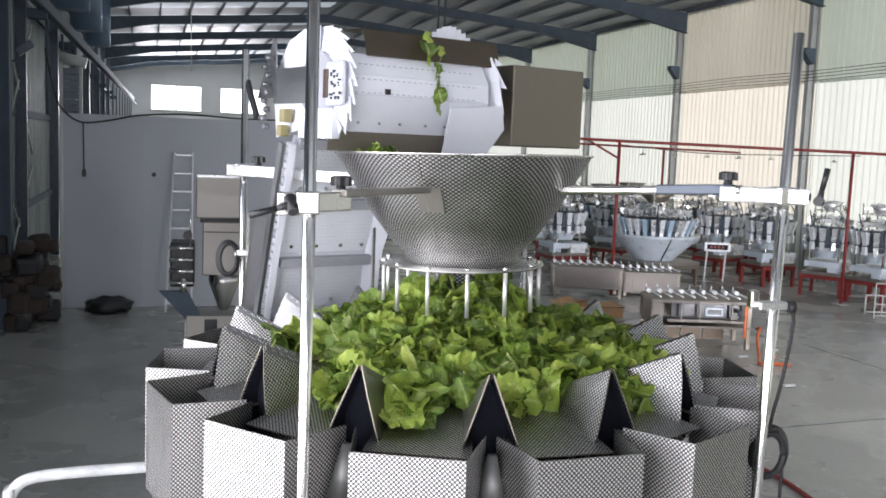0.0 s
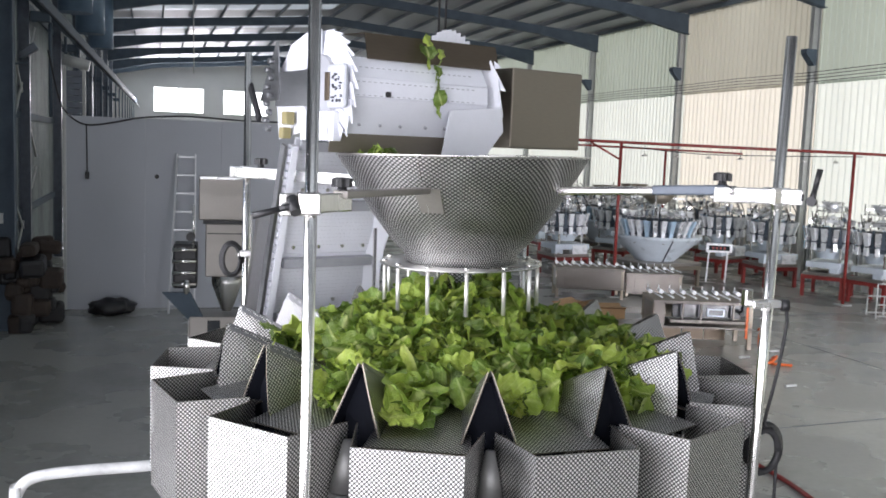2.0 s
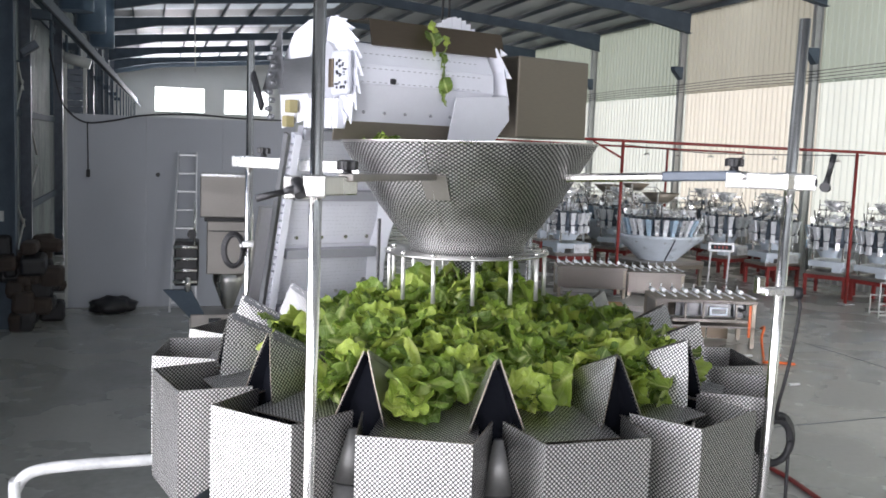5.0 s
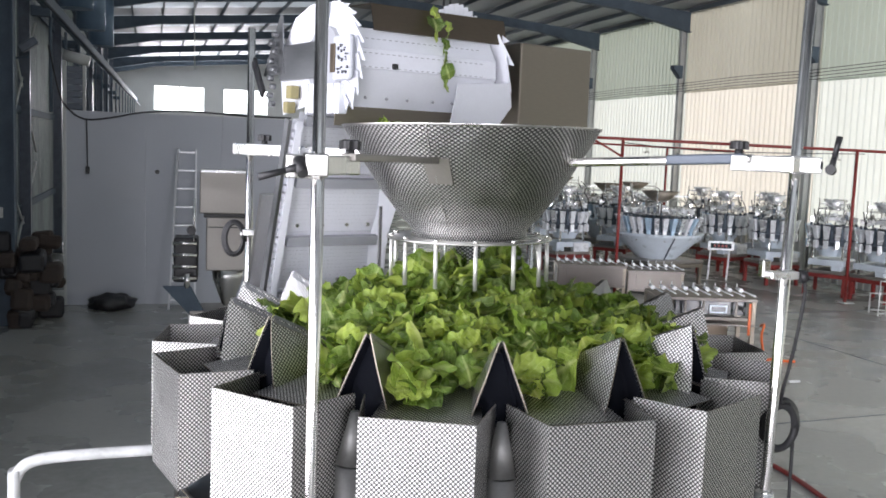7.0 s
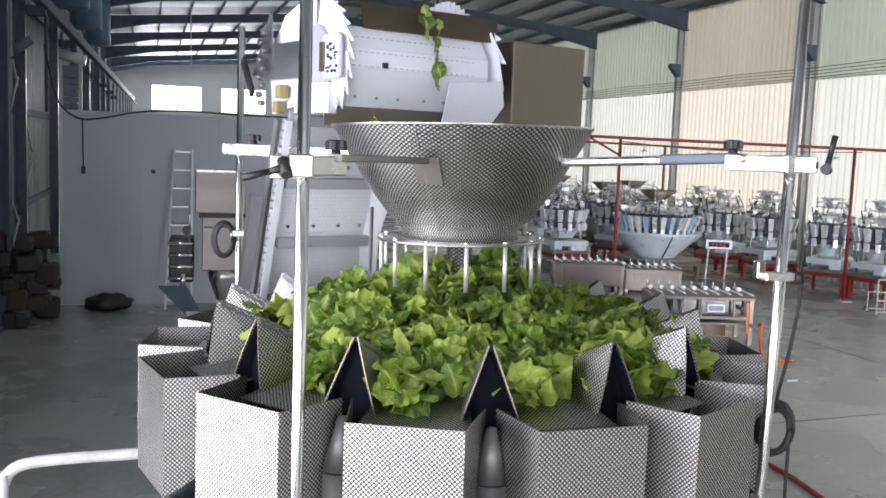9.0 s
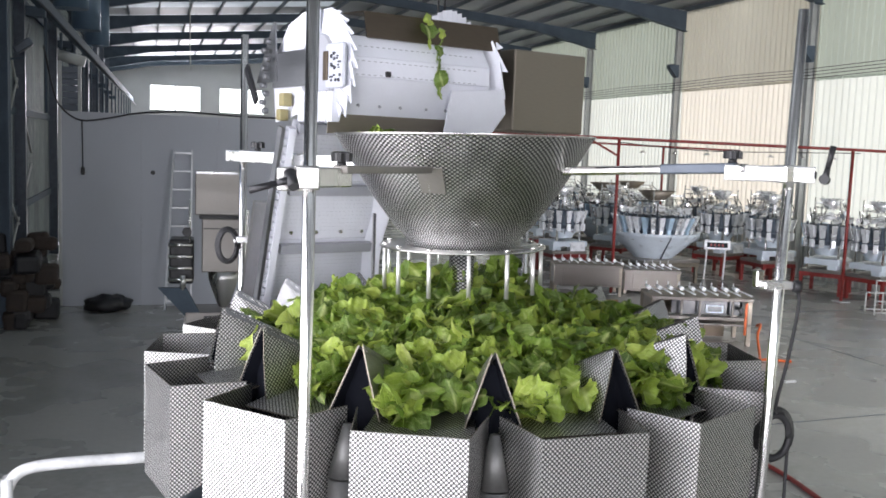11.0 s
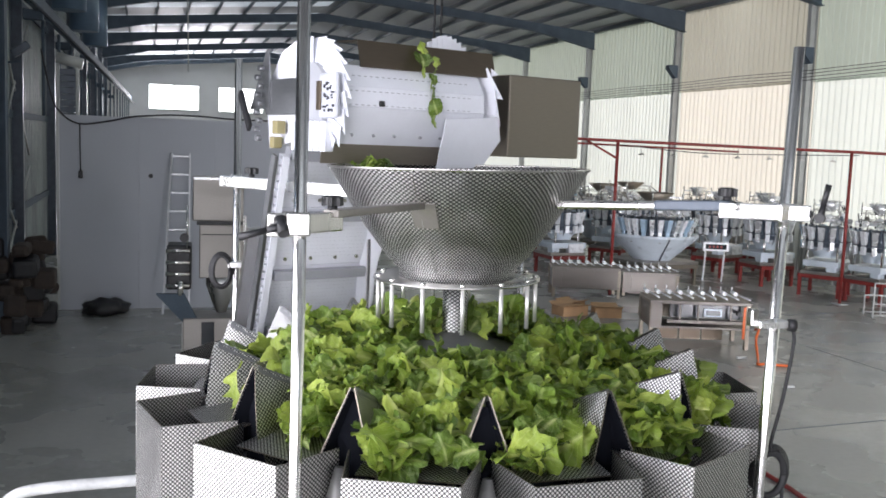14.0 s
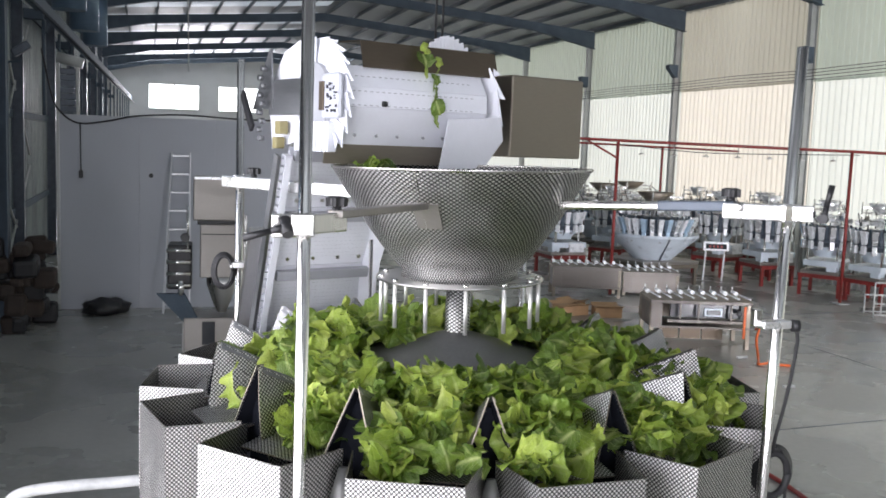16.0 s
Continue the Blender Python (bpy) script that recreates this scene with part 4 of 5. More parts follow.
# thin rods that stand behind the funnel
for x, y, z0, z1 in ((1.33, 1.40, 1.06, 2.60), (0.865, 1.56, 1.06, 2.42)):
    p = tagged(part("support_rod", brod((x, y, z0), (x, y, z1), 0.010 if x > 1 else 0.006, seg=14), CHROME), "slim polished steel rod behind the funnel", "rod")

# ---- lettuce ----
def leaf(bm, m, size, rng):
    """One cut piece of leaf: a cupped, ruffled sheet, with or without its pale rib, laid at m."""
    lay = bm.loops.layers.uv.verify()
    nu, nv = 10, 24
    n0 = Vector((rng.uniform(0, 50), rng.uniform(0, 50), rng.uniform(0, 50)))
    ph = [rng.uniform(0, 6.28) for _ in range(6)]
    kind = rng.choices(("tip", "mid", "rib", "side"), (34, 34, 12, 20))[0]
    asp = {"tip": rng.uniform(0.62, 0.95), "mid": rng.uniform(0.65, 1.1), "rib": rng.uniform(0.24, 0.4), "side": rng.uniform(0.5, 0.8)}[kind]
    ribw = {"tip": 1.25, "mid": 0.9, "rib": 0.32, "side": 0.8}[kind]
    u0 = -0.08 if kind == "side" else -1.0
    curl, bend = rng.uniform(-0.6, 0.5), rng.uniform(-1.5, 0.5)
    frill = rng.uniform(0.04, 0.09) * (0.5 if kind == "rib" else 1.0)
    waves, slant, sway = rng.uniform(1.8, 3.6), rng.uniform(-0.28, 0.28), rng.uniform(-0.22, 0.22)
    grid = []
    for j in range(nv + 1):
        v = j / nv
        if kind == "tip":
            w = (0.55 + 0.5 * v - 0.35 * max(0.0, 1 - 6 * v) ** 2) if v < 0.55 else 0.825 * math.sqrt(max(0.02, 1 - ((v - 0.55) / 0.455) ** 2))
        else:
            w = (0.78 + 0.22 * math.sin(math.pi * v + 0.3)) * math.sqrt(max(0.05, 1 - abs(2 * v - 1) ** 4))
        w *= asp * 0.5 * (1 + 0.16 * noise.noise(n0 + Vector((0, v * 3.0, 0))))
        row = []
        for i in range(nu + 1):
            u = u0 + (1 - u0) * i / nu
            edge = abs(u) ** 2.2
            beat = 6.283 * waves * v + ph[0] + (1.3 if u > 0 else 0.0) + 0.8 * u
            x = u * w * (1 + 0.07 * edge * math.sin(2.1 * beat + ph[1])) + sway * (v - 0.4) ** 2
            y = (v - 0.5) + slant * u * w + edge * 0.035 * math.cos(beat) + (0.05 * noise.noise(n0 + Vector((u * 3.5, 7, 0))) if j in (0, nv) else 0.0)
            z = curl * u * u * w + bend * (v - 0.5) ** 2 * 0.8 + frill * edge * (math.sin(beat) + 0.28 * math.sin(2.3 * beat + ph[2]))
            q = n0 + Vector((x * 3.2, y * 3.2, 0))
            z += 0.07 * noise.noise(q) + 0.03 * noise.noise(q * 2.8)
            row.append((bm.verts.new(m @ Vector((x * size, y * size, z * size))), abs(u) * ribw, v))
        grid.append(row)
    for j in range(nv):
        for i in range(nu):
            q = (grid[j][i], grid[j][i + 1], grid[j + 1][i + 1], grid[j + 1][i])
            f = bm.faces.new([t[0] for t in q])
            f.smooth = True
            for lp, t in zip(f.loops, q):
                lp[lay].uv = (t[1], t[2])


def rand_turn(rng, tilt):
    return pose(0, 0, 0, rng.gauss(0, tilt), rng.gauss(0, tilt), rng.uniform(0, 360))


def clump_mesh(seed, count, spread, lo=0.045, hi=0.085):
    rng = random.Random(seed)
    bm = bmesh.new()
    for _ in range(count):
        a, r = rng.uniform(0, 6.283), spread * math.sqrt(rng.random())
        at = Matrix.Translation((r * math.cos(a), r * math.sin(a), rng.uniform(-0.018, 0.022)))
        leaf(bm, at @ rand_turn(rng, 38), rng.uniform(lo, hi), rng)
    me = bpy.data.meshes.new("lettuce_clump")
    bm.to_mesh(me)
    bm.free()
    me.materials.append(LETTUCE)
    return me


CLUMPS = [clump_mesh(100 + k, 13, 0.064, 0.07, 0.14) for k in range(16)]
SMALL = [clump_mesh(300 + k, 1, 0.004, 0.06, 0.125) for k in range(24)]

# how far the bed has crept outwards by each second, in bursts of the feeder
CREEP = [(0, 0.0), (0.6, 0.02), (1.1, 0.05), (3.2, 0.06), (4.2, 0.12), (6.3, 0.18), (8.6, 0.2), (9.3, 0.33), (11.3, 0.42), (12.2, 0.5), (13.6, 0.5), (14.3, 0.69), (15.7, 0.69), (16, 0.82)]


def bed_height(r, s):
    """How high the lettuce is heaped over the feeding surface, at radius r and progress s."""
    h = float(np.interp(r, [0, 0.08, 0.14, 0.20, 0.30, 0.40, 0.5, 0.62], [0.10, 0.075, 0.035, 0.014, 0.022, 0.036, 0.036, 0.022]))
    return h + s * float(np.interp(r, [0.25, 0.42, 0.7], [0.0, 0.035, 0.04]))


def reach(th):
    """How far out the bed lies in each direction: the heads on one side run nearly empty."""
    return float(np.interp(th % 360, [0, 60, 95, 120, 205, 226, 240, 360], [0.60, 0.60, 0.48, 0.36, 0.37, 0.48, 0.60, 0.59]))


PIECES = []


def count_of_leaves(meshes):
    return 1 if meshes is SMALL else 13


def scatter(count, meshes, r_lo, r_hi, seed, low, high, name, label, go=0.28):
    rng = random.Random(seed)
    for i in range(count):
        r0 = math.sqrt(rng.uniform(r_lo ** 2, r_hi ** 2))
        if r0 > 0.40:
            th = PHASE + STEP * rng.randrange(HEADS) + rng.gauss(0, 6.5)
        else:
            th = rng.uniform(0, 360)
        if r0 > reach(th) - 0.03 and rng.random() < 0.93:
            continue
        ob = new(name, meshes[rng.randrange(len(meshes))])
        if count_of_leaves(meshes) > 1:
            tagged(ob, label, "lettuce", kind="stuff")
        else:
            tagged(ob, label, "lettuce", group="loose lettuce leaves on the heap")
        PIECES.append((ob, r0, th, rng.uniform(low, high), rng.uniform(0.75, 1.12) * go * (1.3 if r0 < 0.15 else 1.0), rand_turn(rng, 9), rng.uniform(-10, 10), rng.uniform(-14, 14)))


scatter(130, CLUMPS, 0.02, 0.42, 11, 0.05, 0.95, "lettuce_clump", "heaped clump of torn bright green lettuce leaves")
scatter(78, CLUMPS, 0.36, 0.53, 12, 0.2, 1.0, "lettuce_clump", "clump of torn lettuce leaves sliding down a trough")
scatter(230, SMALL, 0.05, 0.56, 13, 0.85, 1.25, "lettuce_leaf", "loose torn bright green lettuce leaf on the heap")
scatter(40, SMALL, 0.56, 0.64, 14, 0.3, 1.0, "lettuce_leaf", "torn lettuce leaf at the end of a trough", 0.2)

# leaf left hanging from the conveyor
hang = bmesh.new()
rng = random.Random(5)
M = conv.matrix_basis
for k, (x, y, z, s) in enumerate(((0.275, -0.135, 0.155, 0.05), (0.262, -0.15, 0.125, 0.05), (0.268, -0.155, 0.09, 0.045), (0.283, -0.165, 0.06, 0.055), (0.292, -0.165, 0.025, 0.055), (0.30, -0.168, -0.012, 0.05), (0.304, -0.16, -0.05, 0.05), (0.305, 0.0 - 0.155, 0.10, 0.04), (0.30, -0.157, 0.07, 0.04), (0.31, -0.158, 0.12, 0.035))):
    leaf(hang, M @ Matrix.Translation((x, y, z)) @ pose(0, 0, 0, 90 + rng.gauss(0, 14), rng.gauss(0, 16), rng.gauss(0, 25)), s * 0.95, rng)
tagged(part("hanging_lettuce", hang, LETTUCE), "limp yellow-green lettuce shreds stuck to the conveyor", "lettuce", kind="stuff")
inrim = bmesh.new()
for k in range(14):
    leaf(inrim, Matrix.Translation((0.74 + 0.10 * rng.random(), 1.16 + 0.07 * rng.random(), 2.645 + 0.03 * rng.random())) @ rand_turn(rng, 40), 0.05, rng)
tagged(part("lettuce_in_funnel", inrim, LETTUCE), "few lettuce shreds caught inside the funnel", "lettuce", kind="stuff")


# ---- the hall behind ----
def far_weigher(rad, x, y, rz, label):
    """A whole weigher on its stand: chute, ring of buckets, feeder pans and a crowded top."""
    w = tagged(group_empty("far_weigher", (x, y, 0), rz), label, "weigher", group="weighers along the hall")
    k = rad / 0.8
    large = rad > 0.7
    stand = SATIN if large else RED
    rng = random.Random(int(rad * 100))
    for sx in (-1, 1):
        for sy in (-1, 1):
            part("leg", bbox((sx * 0.55 * k, sy * 0.55 * k, 0.21), (0.065, 0.065, 0.42), 0.005), stand, w)
    for s in (-1, 1):
        part("stand_rail", bbox((0, s * 0.55 * k, 0.40), (1.2 * k, 0.08, 0.08), 0.005), stand, w)
        part("stand_rail", bbox((s * 0.55 * k, 0, 0.40), (0.08, 1.02 * k, 0.08), 0.005), stand, w)
    part("tray", bbox((0, 0, 0.475), (1.28 * k, 1.1 * k, 0.07), 0.012), DULL, w, "pale sheet tray")
    if not large:
        part("slab", bbox((0.05 * k, 0, 0.66), (1.25 * k, 1.0 * k, 0.12), 0.012), PALEBLUE, w, "pale blue-grey machine slab")
        part("side_cover", bbox((0.30 * k, -0.44 * k, 0.60), (0.55 * k, 0.22 * k, 0.2), 0.012), BKTSTEEL, w, "white sheet cover")
        part("motor_cover", bbox((-0.40 * k, -0.30 * k, 0.58), (0.3 * k, 0.3 * k, 0.16), 0.03), PALEBLUE, w)
    cw = 1.0 if large else 0.70
    zc = 0.46 if large else 0.78
    part("chute", lathe(bmesh.new(), [(0.34 * k, zc), (0.36 * k, zc + 0.06), (0.80 * k * cw, 0.99), (0.82 * k * cw, 1.06), (0.78 * k * cw, 1.06), (0.3 * k, zc + 0.1)], 32), PALEBLUE, w, "pale blue-grey cone chute")
    if not large:
        for sx in (-1, 1):
            for sy in (-1, 1):
                part("frame_post", bbox((sx * 0.42 * k, sy * 0.42 * k, 0.76), (0.04, 0.04, 0.5), 0.004), CHROME, w)
    for a in range(9):
        an = radians(40 * a)
        part("latch", bbox((0.72 * k * cw * math.cos(an), 0.72 * k * cw * math.sin(an), 0.93), (0.05, 0.05, 0.03), 0.004), MIRROR, w)
    part("chute_seam", bar((0.345 * k * cw * math.cos(-1.9), 0.345 * k * cw * math.sin(-1.9), zc + 0.01), (0.81 * k * cw * math.cos(-1.9), 0.81 * k * cw * math.sin(-1.9), 1.0), 0.03, 0.02), DRUM, w, "dark seam strap")
    # drum and hangers coloured dark to put shade between the buckets
    part("drum", lathe(bmesh.new(), [(0.0, 1.40), (0.50 * k, 1.39), (0.60 * k, 1.33), (0.60 * k, 1.0), (0.0, 1.0)], 28), DRUM, w, "drive drum darkened for the shade between the buckets")
    part("ring", lathe(bmesh.new(), [(0.57 * k, 1.11), (0.66 * k, 1.11), (0.66 * k, 1.08), (0.57 * k, 1.08), (0.57 * k, 1.11)], 28), DRUM, w, "dark ring")
    n, bw = (30, 0.055) if large else (14, 0.10)
    faces = (BKTSTEEL, MIRROR, BKTSTEEL, BLUEFILM, BKTSTEEL)
    first = {}
    for j in range(n):
        m = turn(360 / n * j)
        mt = faces[(j * 3 + j // 4) % 5]
        if mt not in first:
            h = bw * k
            bm = bmesh.new()
            plate(bm, [(0.70 * k, -h * 0.62, 1.13), (0.70 * k, h * 0.62, 1.13), (0.80 * k, h * 0.8, 1.40), (0.80 * k, -h * 0.8, 1.40)], 0.004)
            for q in (-1, 1):
                plate(bm, [(0.70 * k, q * h * 0.62, 1.13), (0.60 * k, q * h * 0.62, 1.16), (0.60 * k, q * h * 0.8, 1.38), (0.80 * k, q * h * 0.8, 1.40)], 0.003)
            up = part("bucket", bm, mt, w)
            lo = part("lower_bucket", bbox((0.655 * k, 0, 1.09), (0.07 * k, 1.2 * bw * k, 0.10), 0.006) if large else bbox((0.68 * k, 0, 1.03), (0.12 * k, 1.25 * bw * k, 0.16), 0.008), mt, w)
            hg = part("hanger", bbox((0.62 * k, h * 1.25, 1.27), (0.03, 0.022, 0.34), 0.004), BEAM, w)
            first[mt] = (up, lo, hg)
            for o in first[mt]:
                o.matrix_basis = m
        else:
            for o in first[mt]:
                again(o, w, m)
    pan0 = None
    for j in range(n // 2):
        m = turn(720 / n * j + 6)
        if pan0 is None:
            bm = bmesh.new()
            plate(bm, [(0.30 * k, -0.05 * k, 1.53), (0.62 * k, -0.10 * k, 1.46), (0.62 * k, 0.10 * k, 1.46), (0.30 * k, 0.05 * k, 1.53)], 0.006)
            plate(bm, [(0.36 * k, 0.06 * k, 1.53), (0.63 * k, 0.105 * k, 1.46), (0.66 * k, 0.10 * k, 1.57), (0.40 * k, 0.055 * k, 1.58)], 0.005)
            pan0 = part("feeder_pan", bm, MIRROR, w)
            pan0.matrix_basis = m
        else:
            again(pan0, w, m)
    part("top_cone", lathe(bmesh.new(), [(0.0, 1.66), (0.05 * k, 1.64), (0.34 * k, 1.53), (0.34 * k, 1.50), (0.0, 1.50)], 28), BKTSTEEL, w)
    part("top_funnel", lathe(bmesh.new(), [(0.15 * k, 1.70), (0.16 * k, 1.76), (0.33 * k, 1.92), (0.345 * k, 1.92), (0.17 * k, 1.74)], 24), (SATIN if large else MIRROR), w)
    for z, r in ((1.74, 0.46), (1.60, 0.52)):
        part("hoop", lathe(bmesh.new(), [(r * k, z), ((r + 0.02) * k, z), ((r + 0.02) * k, z - 0.015), (r * k, z - 0.015), (r * k, z)], 24), CHROME, w)
    for j in range(16 if large else 10):
        an = rng.uniform(0, 6.28)
        c, q = math.cos(an), math.sin(an)
        r1, r2 = rng.uniform(0.38, 0.62) * k, rng.uniform(0.3, 0.6) * k
        part("tie_bar", brod((r1 * c, r1 * q, 1.44), (r2 * c, r2 * q, rng.uniform(1.62, 1.86)), rng.uniform(0.008, 0.014), seg=6), (CHROME, DULL, BLACK)[j % 3], w)
        part("actuator", bbox((rng.uniform(0.42, 0.62) * k, 0, rng.uniform(1.48, 1.66)), (0.07, rng.uniform(0.04, 0.09), rng.uniform(0.06, 0.13)), 0.008, pose(0, 0, 0, 0, 0, rng.uniform(0, 360))), (BKTSTEEL, DRUM, MIRROR, DULL)[j % 4], w)
    for j in range(4):
        an = radians(45 + 90 * j)
        c, q = math.cos(an), math.sin(an)
        part("post", brod((0.5 * k * c, 0.5 * k * q, 1.4), (0.5 * k * c, 0.5 * k * q, 1.94), 0.014, seg=8), CHROME, w)
        part("arm", bar((0.5 * k * c, 0.5 * k * q, 1.83), (0.25 * k * c, 0.25 * k * q, 1.83), 0.03, 0.012), MIRROR, w)
    part("cable", tube(bmesh.new(), [(0.5 * k, -0.2 * k, 1.80), (0.62 * k, -0.3 * k, 1.62), (0.5 * k, -0.45 * k, 1.5), (0.55 * k, -0.5 * k, 1.1)], 0.012, 6), RUBBER, w)
    return w


big = far_weigher(0.93, 10.45, 16.2, 10, "large weigher with pale blue-grey cone chute")
small = far_weigher(0.55, 12.75, 17.2, 20, "smaller weigher of bright steel buckets on a red stand")
for x, y, rz in ((13.05, 15.8, 0), (13.35, 14.3, 35), (13.75, 13.35, 15), (8.95, 17.6, 5), (13.6, 19.5, 10), (9.95, 20.8, 0), (10.9, 18.9, 40), (14.0, 17.3, 25)):
    copy_thing(small, pose(x, y, 0, 0, 0, rz))
for x, y, rz in ((11.5, 20.6, 30), (13.2, 22.3, 8), (10.5, 24.0, 0), (12.6, 26.0, 0)):
    copy_thing(big, pose(x, y, 0, 0, 0, rz))


console = tagged(group_empty("control_console", (12.0, 16.2, 0), -25), "white leaning frame with a dark red display", "console")
for dx in (-0.2, 0.2):
    part("leg", bar((dx, 0.14, 0.0), (dx, -0.06, 0.72), 0.05, 0.035), BKTSTEEL, console)
part("display_box", bbox((0, -0.10, 0.78), (0.56, 0.12, 0.2), 0.012), BKTSTEEL, console)
part("display", bbox((0, -0.163, 0.78), (0.44, 0.008, 0.11), 0.003), SCREEN, console, "dark display")
for dx in (-0.13, -0.05, 0.03, 0.11):
    part("digit_bar", bbox((dx, -0.169, 0.78), (0.045, 0.004, 0.055), 0.001), RED, console)


def roller_table(x, y, rz, wid, dep, high, label, open_front=False):
    t = tagged(group_empty("roller_table", (x, y, 0), rz), label, "conveyor table", group="roller tables")
    for sx in (-1, 1):
        for sy in (-1, 1):
            part("leg", bbox((sx * (wid / 2 - 0.04), sy * (dep / 2 - 0.04), high / 2 - 0.04), (0.06, 0.06, high - 0.08), 0.004), SATIN, t)
    part("side_panel", bbox((-wid / 2 + 0.10, 0, high - 0.24), (0.16, dep, 0.36), 0.006), TABLE, t)
    part("back_panel", bbox((0, dep / 2, high - 0.24), (wid, 0.02, 0.3), 0.004), SATIN, t)
    if open_front:
        part("control_panel", bbox((0.1, -dep / 2 + 0.14, high - 0.2), (wid * 0.7, 0.05, 0.2), 0.006), SCREEN, t, "dark glass control panel")
        for dx, ww in ((-0.2, 0.03), (-0.02, 0.03), (0.30, 0.03)):
            part("mullion", bbox((dx * wid, -dep / 2 + 0.02, high - 0.2), (ww, 0.03, 0.22), 0.004), TABLE, t)
        part("instrument", bbox((0.14 * wid, -dep / 2 + 0.10, high - 0.21), (0.26, 0.04, 0.12), 0.008), PALEBLUE, t)
        part("instrument", bbox((0.14 * wid, -dep / 2 + 0.078, high - 0.21), (0.20, 0.01, 0.07), 0.004), SCREEN, t)
        part("sill", bbox((0.08, -dep / 2 + 0.04, high - 0.335), (wid * 0.76, 0.08, 0.05), 0.006), TABLE, t)
        part("knob", brod((wid * 0.38, -dep / 2 - 0.02, high - 0.2), (wid * 0.38, -dep / 2 + 0.03, high - 0.2), 0.035, seg=12), BLACK, t)
        part("orange_guard", bbox((wid / 2 - 0.10, -dep / 2 - 0.004, high - 0.33), (0.035, 0.02, 0.46), 0.004), ORANGE, t, "orange guard strip")
        for j in range(3):
            part("rear_board", bbox((-0.3 + 0.33 * j, dep / 2 - 0.1, (high - 0.42) / 2), (0.31, 0.02, high - 0.46), 0.003), HOOD, t, "brown board")
    else:
        part("front_panel", bbox((0.05, -dep / 2 + 0.02, high - 0.26), (wid - 0.16, 0.02, 0.38), 0.006), TABLE, t, "plain steel apron")
    part("shelf", bbox((0, 0, high - 0.42), (wid - 0.05, dep, 0.03), 0.004), TABLE, t)
    part("top_rail", bbox((0, -dep / 2 - 0.012, high - 0.06), (wid, 0.02, 0.045), 0.004), TABLE, t)
    part("frame_top", bbox((0, 0, high - 0.06), (wid, dep, 0.05), 0.006), SATIN, t)
    n = int(wid / 0.15)
    ro = None
    for j in range(n):
        xx = -wid / 2 + 0.08 + (wid - 0.16) * j / (n - 1)
        if ro is None:
            bm = bmesh.new()
            rod(bm, (0.05, -dep / 2 + 0.02, 0.0), (-0.02, dep / 2 - 0.12, 0.02), 0.012, seg=8)
            rod(bm, (-0.03, dep / 2 - 0.30, 0.02), (-0.02, dep / 2 - 0.06, 0.02), 0.032, 0.022, seg=12)
            rod(bm, (-0.02, dep / 2 - 0.06, 0.0), (-0.02, dep / 2 - 0.06, 0.09), 0.008, seg=6)
            ro = part("roller", bm, BKTSTEEL, t)
            ro.matrix_basis = pose(xx, 0, high + 0.0)
        else:
            again(ro, t, pose(xx, 0, high + 0.0))
    return t


roller_table(7.75, 10.3, -17, 1.45, 0.7, 0.72, "steel roller table with dark control panel and orange guard", True)
roller_table(8.1, 14.6, -17, 1.3, 0.6, 0.62, "plain steel roller table")
roller_table(9.5, 14.7, -17, 1.1, 0.7, 0.5, "low steel roller table under the large weigher")

# red pipe frame
pipe = tagged(group_empty("red_pipe_frame"), "red painted pipe frame carrying lines over the aisle", "pipe frame")
part("pipe", tube(bmesh.new(), [(4.2, 16.6, 3.05), (8.6, 14.5, 2.95), (12.82, 13.2, 2.90), (14.2, 12.9, 2.87)], 0.028, 8, 2), RED, pipe)
part("pipe", tube(bmesh.new(), [(7.0, 20.5, 2.98), (12.8, 20, 2.90), (14.4, 19.0, 2.86)], 0.025, 8, 2), RED, pipe)
for x, y, z in ((8.6, 14.5, 2.95), (12.82, 13.2, 2.90), (12.8, 20.0, 2.9)):
    p = part("post", brod((x, y, 0), (x, y, z), 0.03, seg=12), RED, pipe)
    part("foot", bbox((x, y, 0.01), (0.24, 0.24, 0.02), 0.004), GREYWALL, p)
part("brace", tube(bmesh.new(), [(8.6, 14.5, 2.62), (8.1, 14.75, 2.93)], 0.02, 8, 1), RED, pipe)
for k in range(7):
    f = 0.1 + k / 7.5
    x, y = 8.6 + 4.4 * f, 14.5 - 1.23 * f
    bm = bmesh.new()
    rod(bm, (x, y, 2.90), (x, y, 2.74), 0.006, seg=6)
    rod(bm, (x, y, 2.74), (x, y, 2.70), 0.02, 0.075, 12)
    part("hanging_lamp", bm, STEEL, pipe, "small bell-shaped hanging fitting")
part("cable", tube(bmesh.new(), [(8.6, 14.45, 2.88), (10, 14.0, 2.78), (11.5, 13.6, 2.80), (13, 13.2, 2.84)], 0.008, 6, 3), RUBBER, pipe)

# cartons and bits on the floor
for x, y, rz, s in ((6.95, 12.75, 10, 0.5), (7.5, 12.5, -14, 0.45), (7.15, 13.1, 30, 0.4)):
    c = tagged(group_empty("carton", (x, y, 0), rz), "small brown cardboard carton with open flaps", "carton", group="cartons on the floor")
    part("body", bbox((0, 0, 0.08), (s, s * 0.7, 0.16), 0.006), CARTON, c)
    for d in (-1, 1):
        bm = bmesh.new()
        plate(bm, [(-s / 2, d * s * 0.35, 0.162), (s / 2, d * s * 0.35, 0.162), (s / 2, d * s * 0.55, 0.2), (-s / 2, d * s * 0.55, 0.2)], 0.006)
        part("flap", bm, CARTON, c)
hose = bmesh.new()
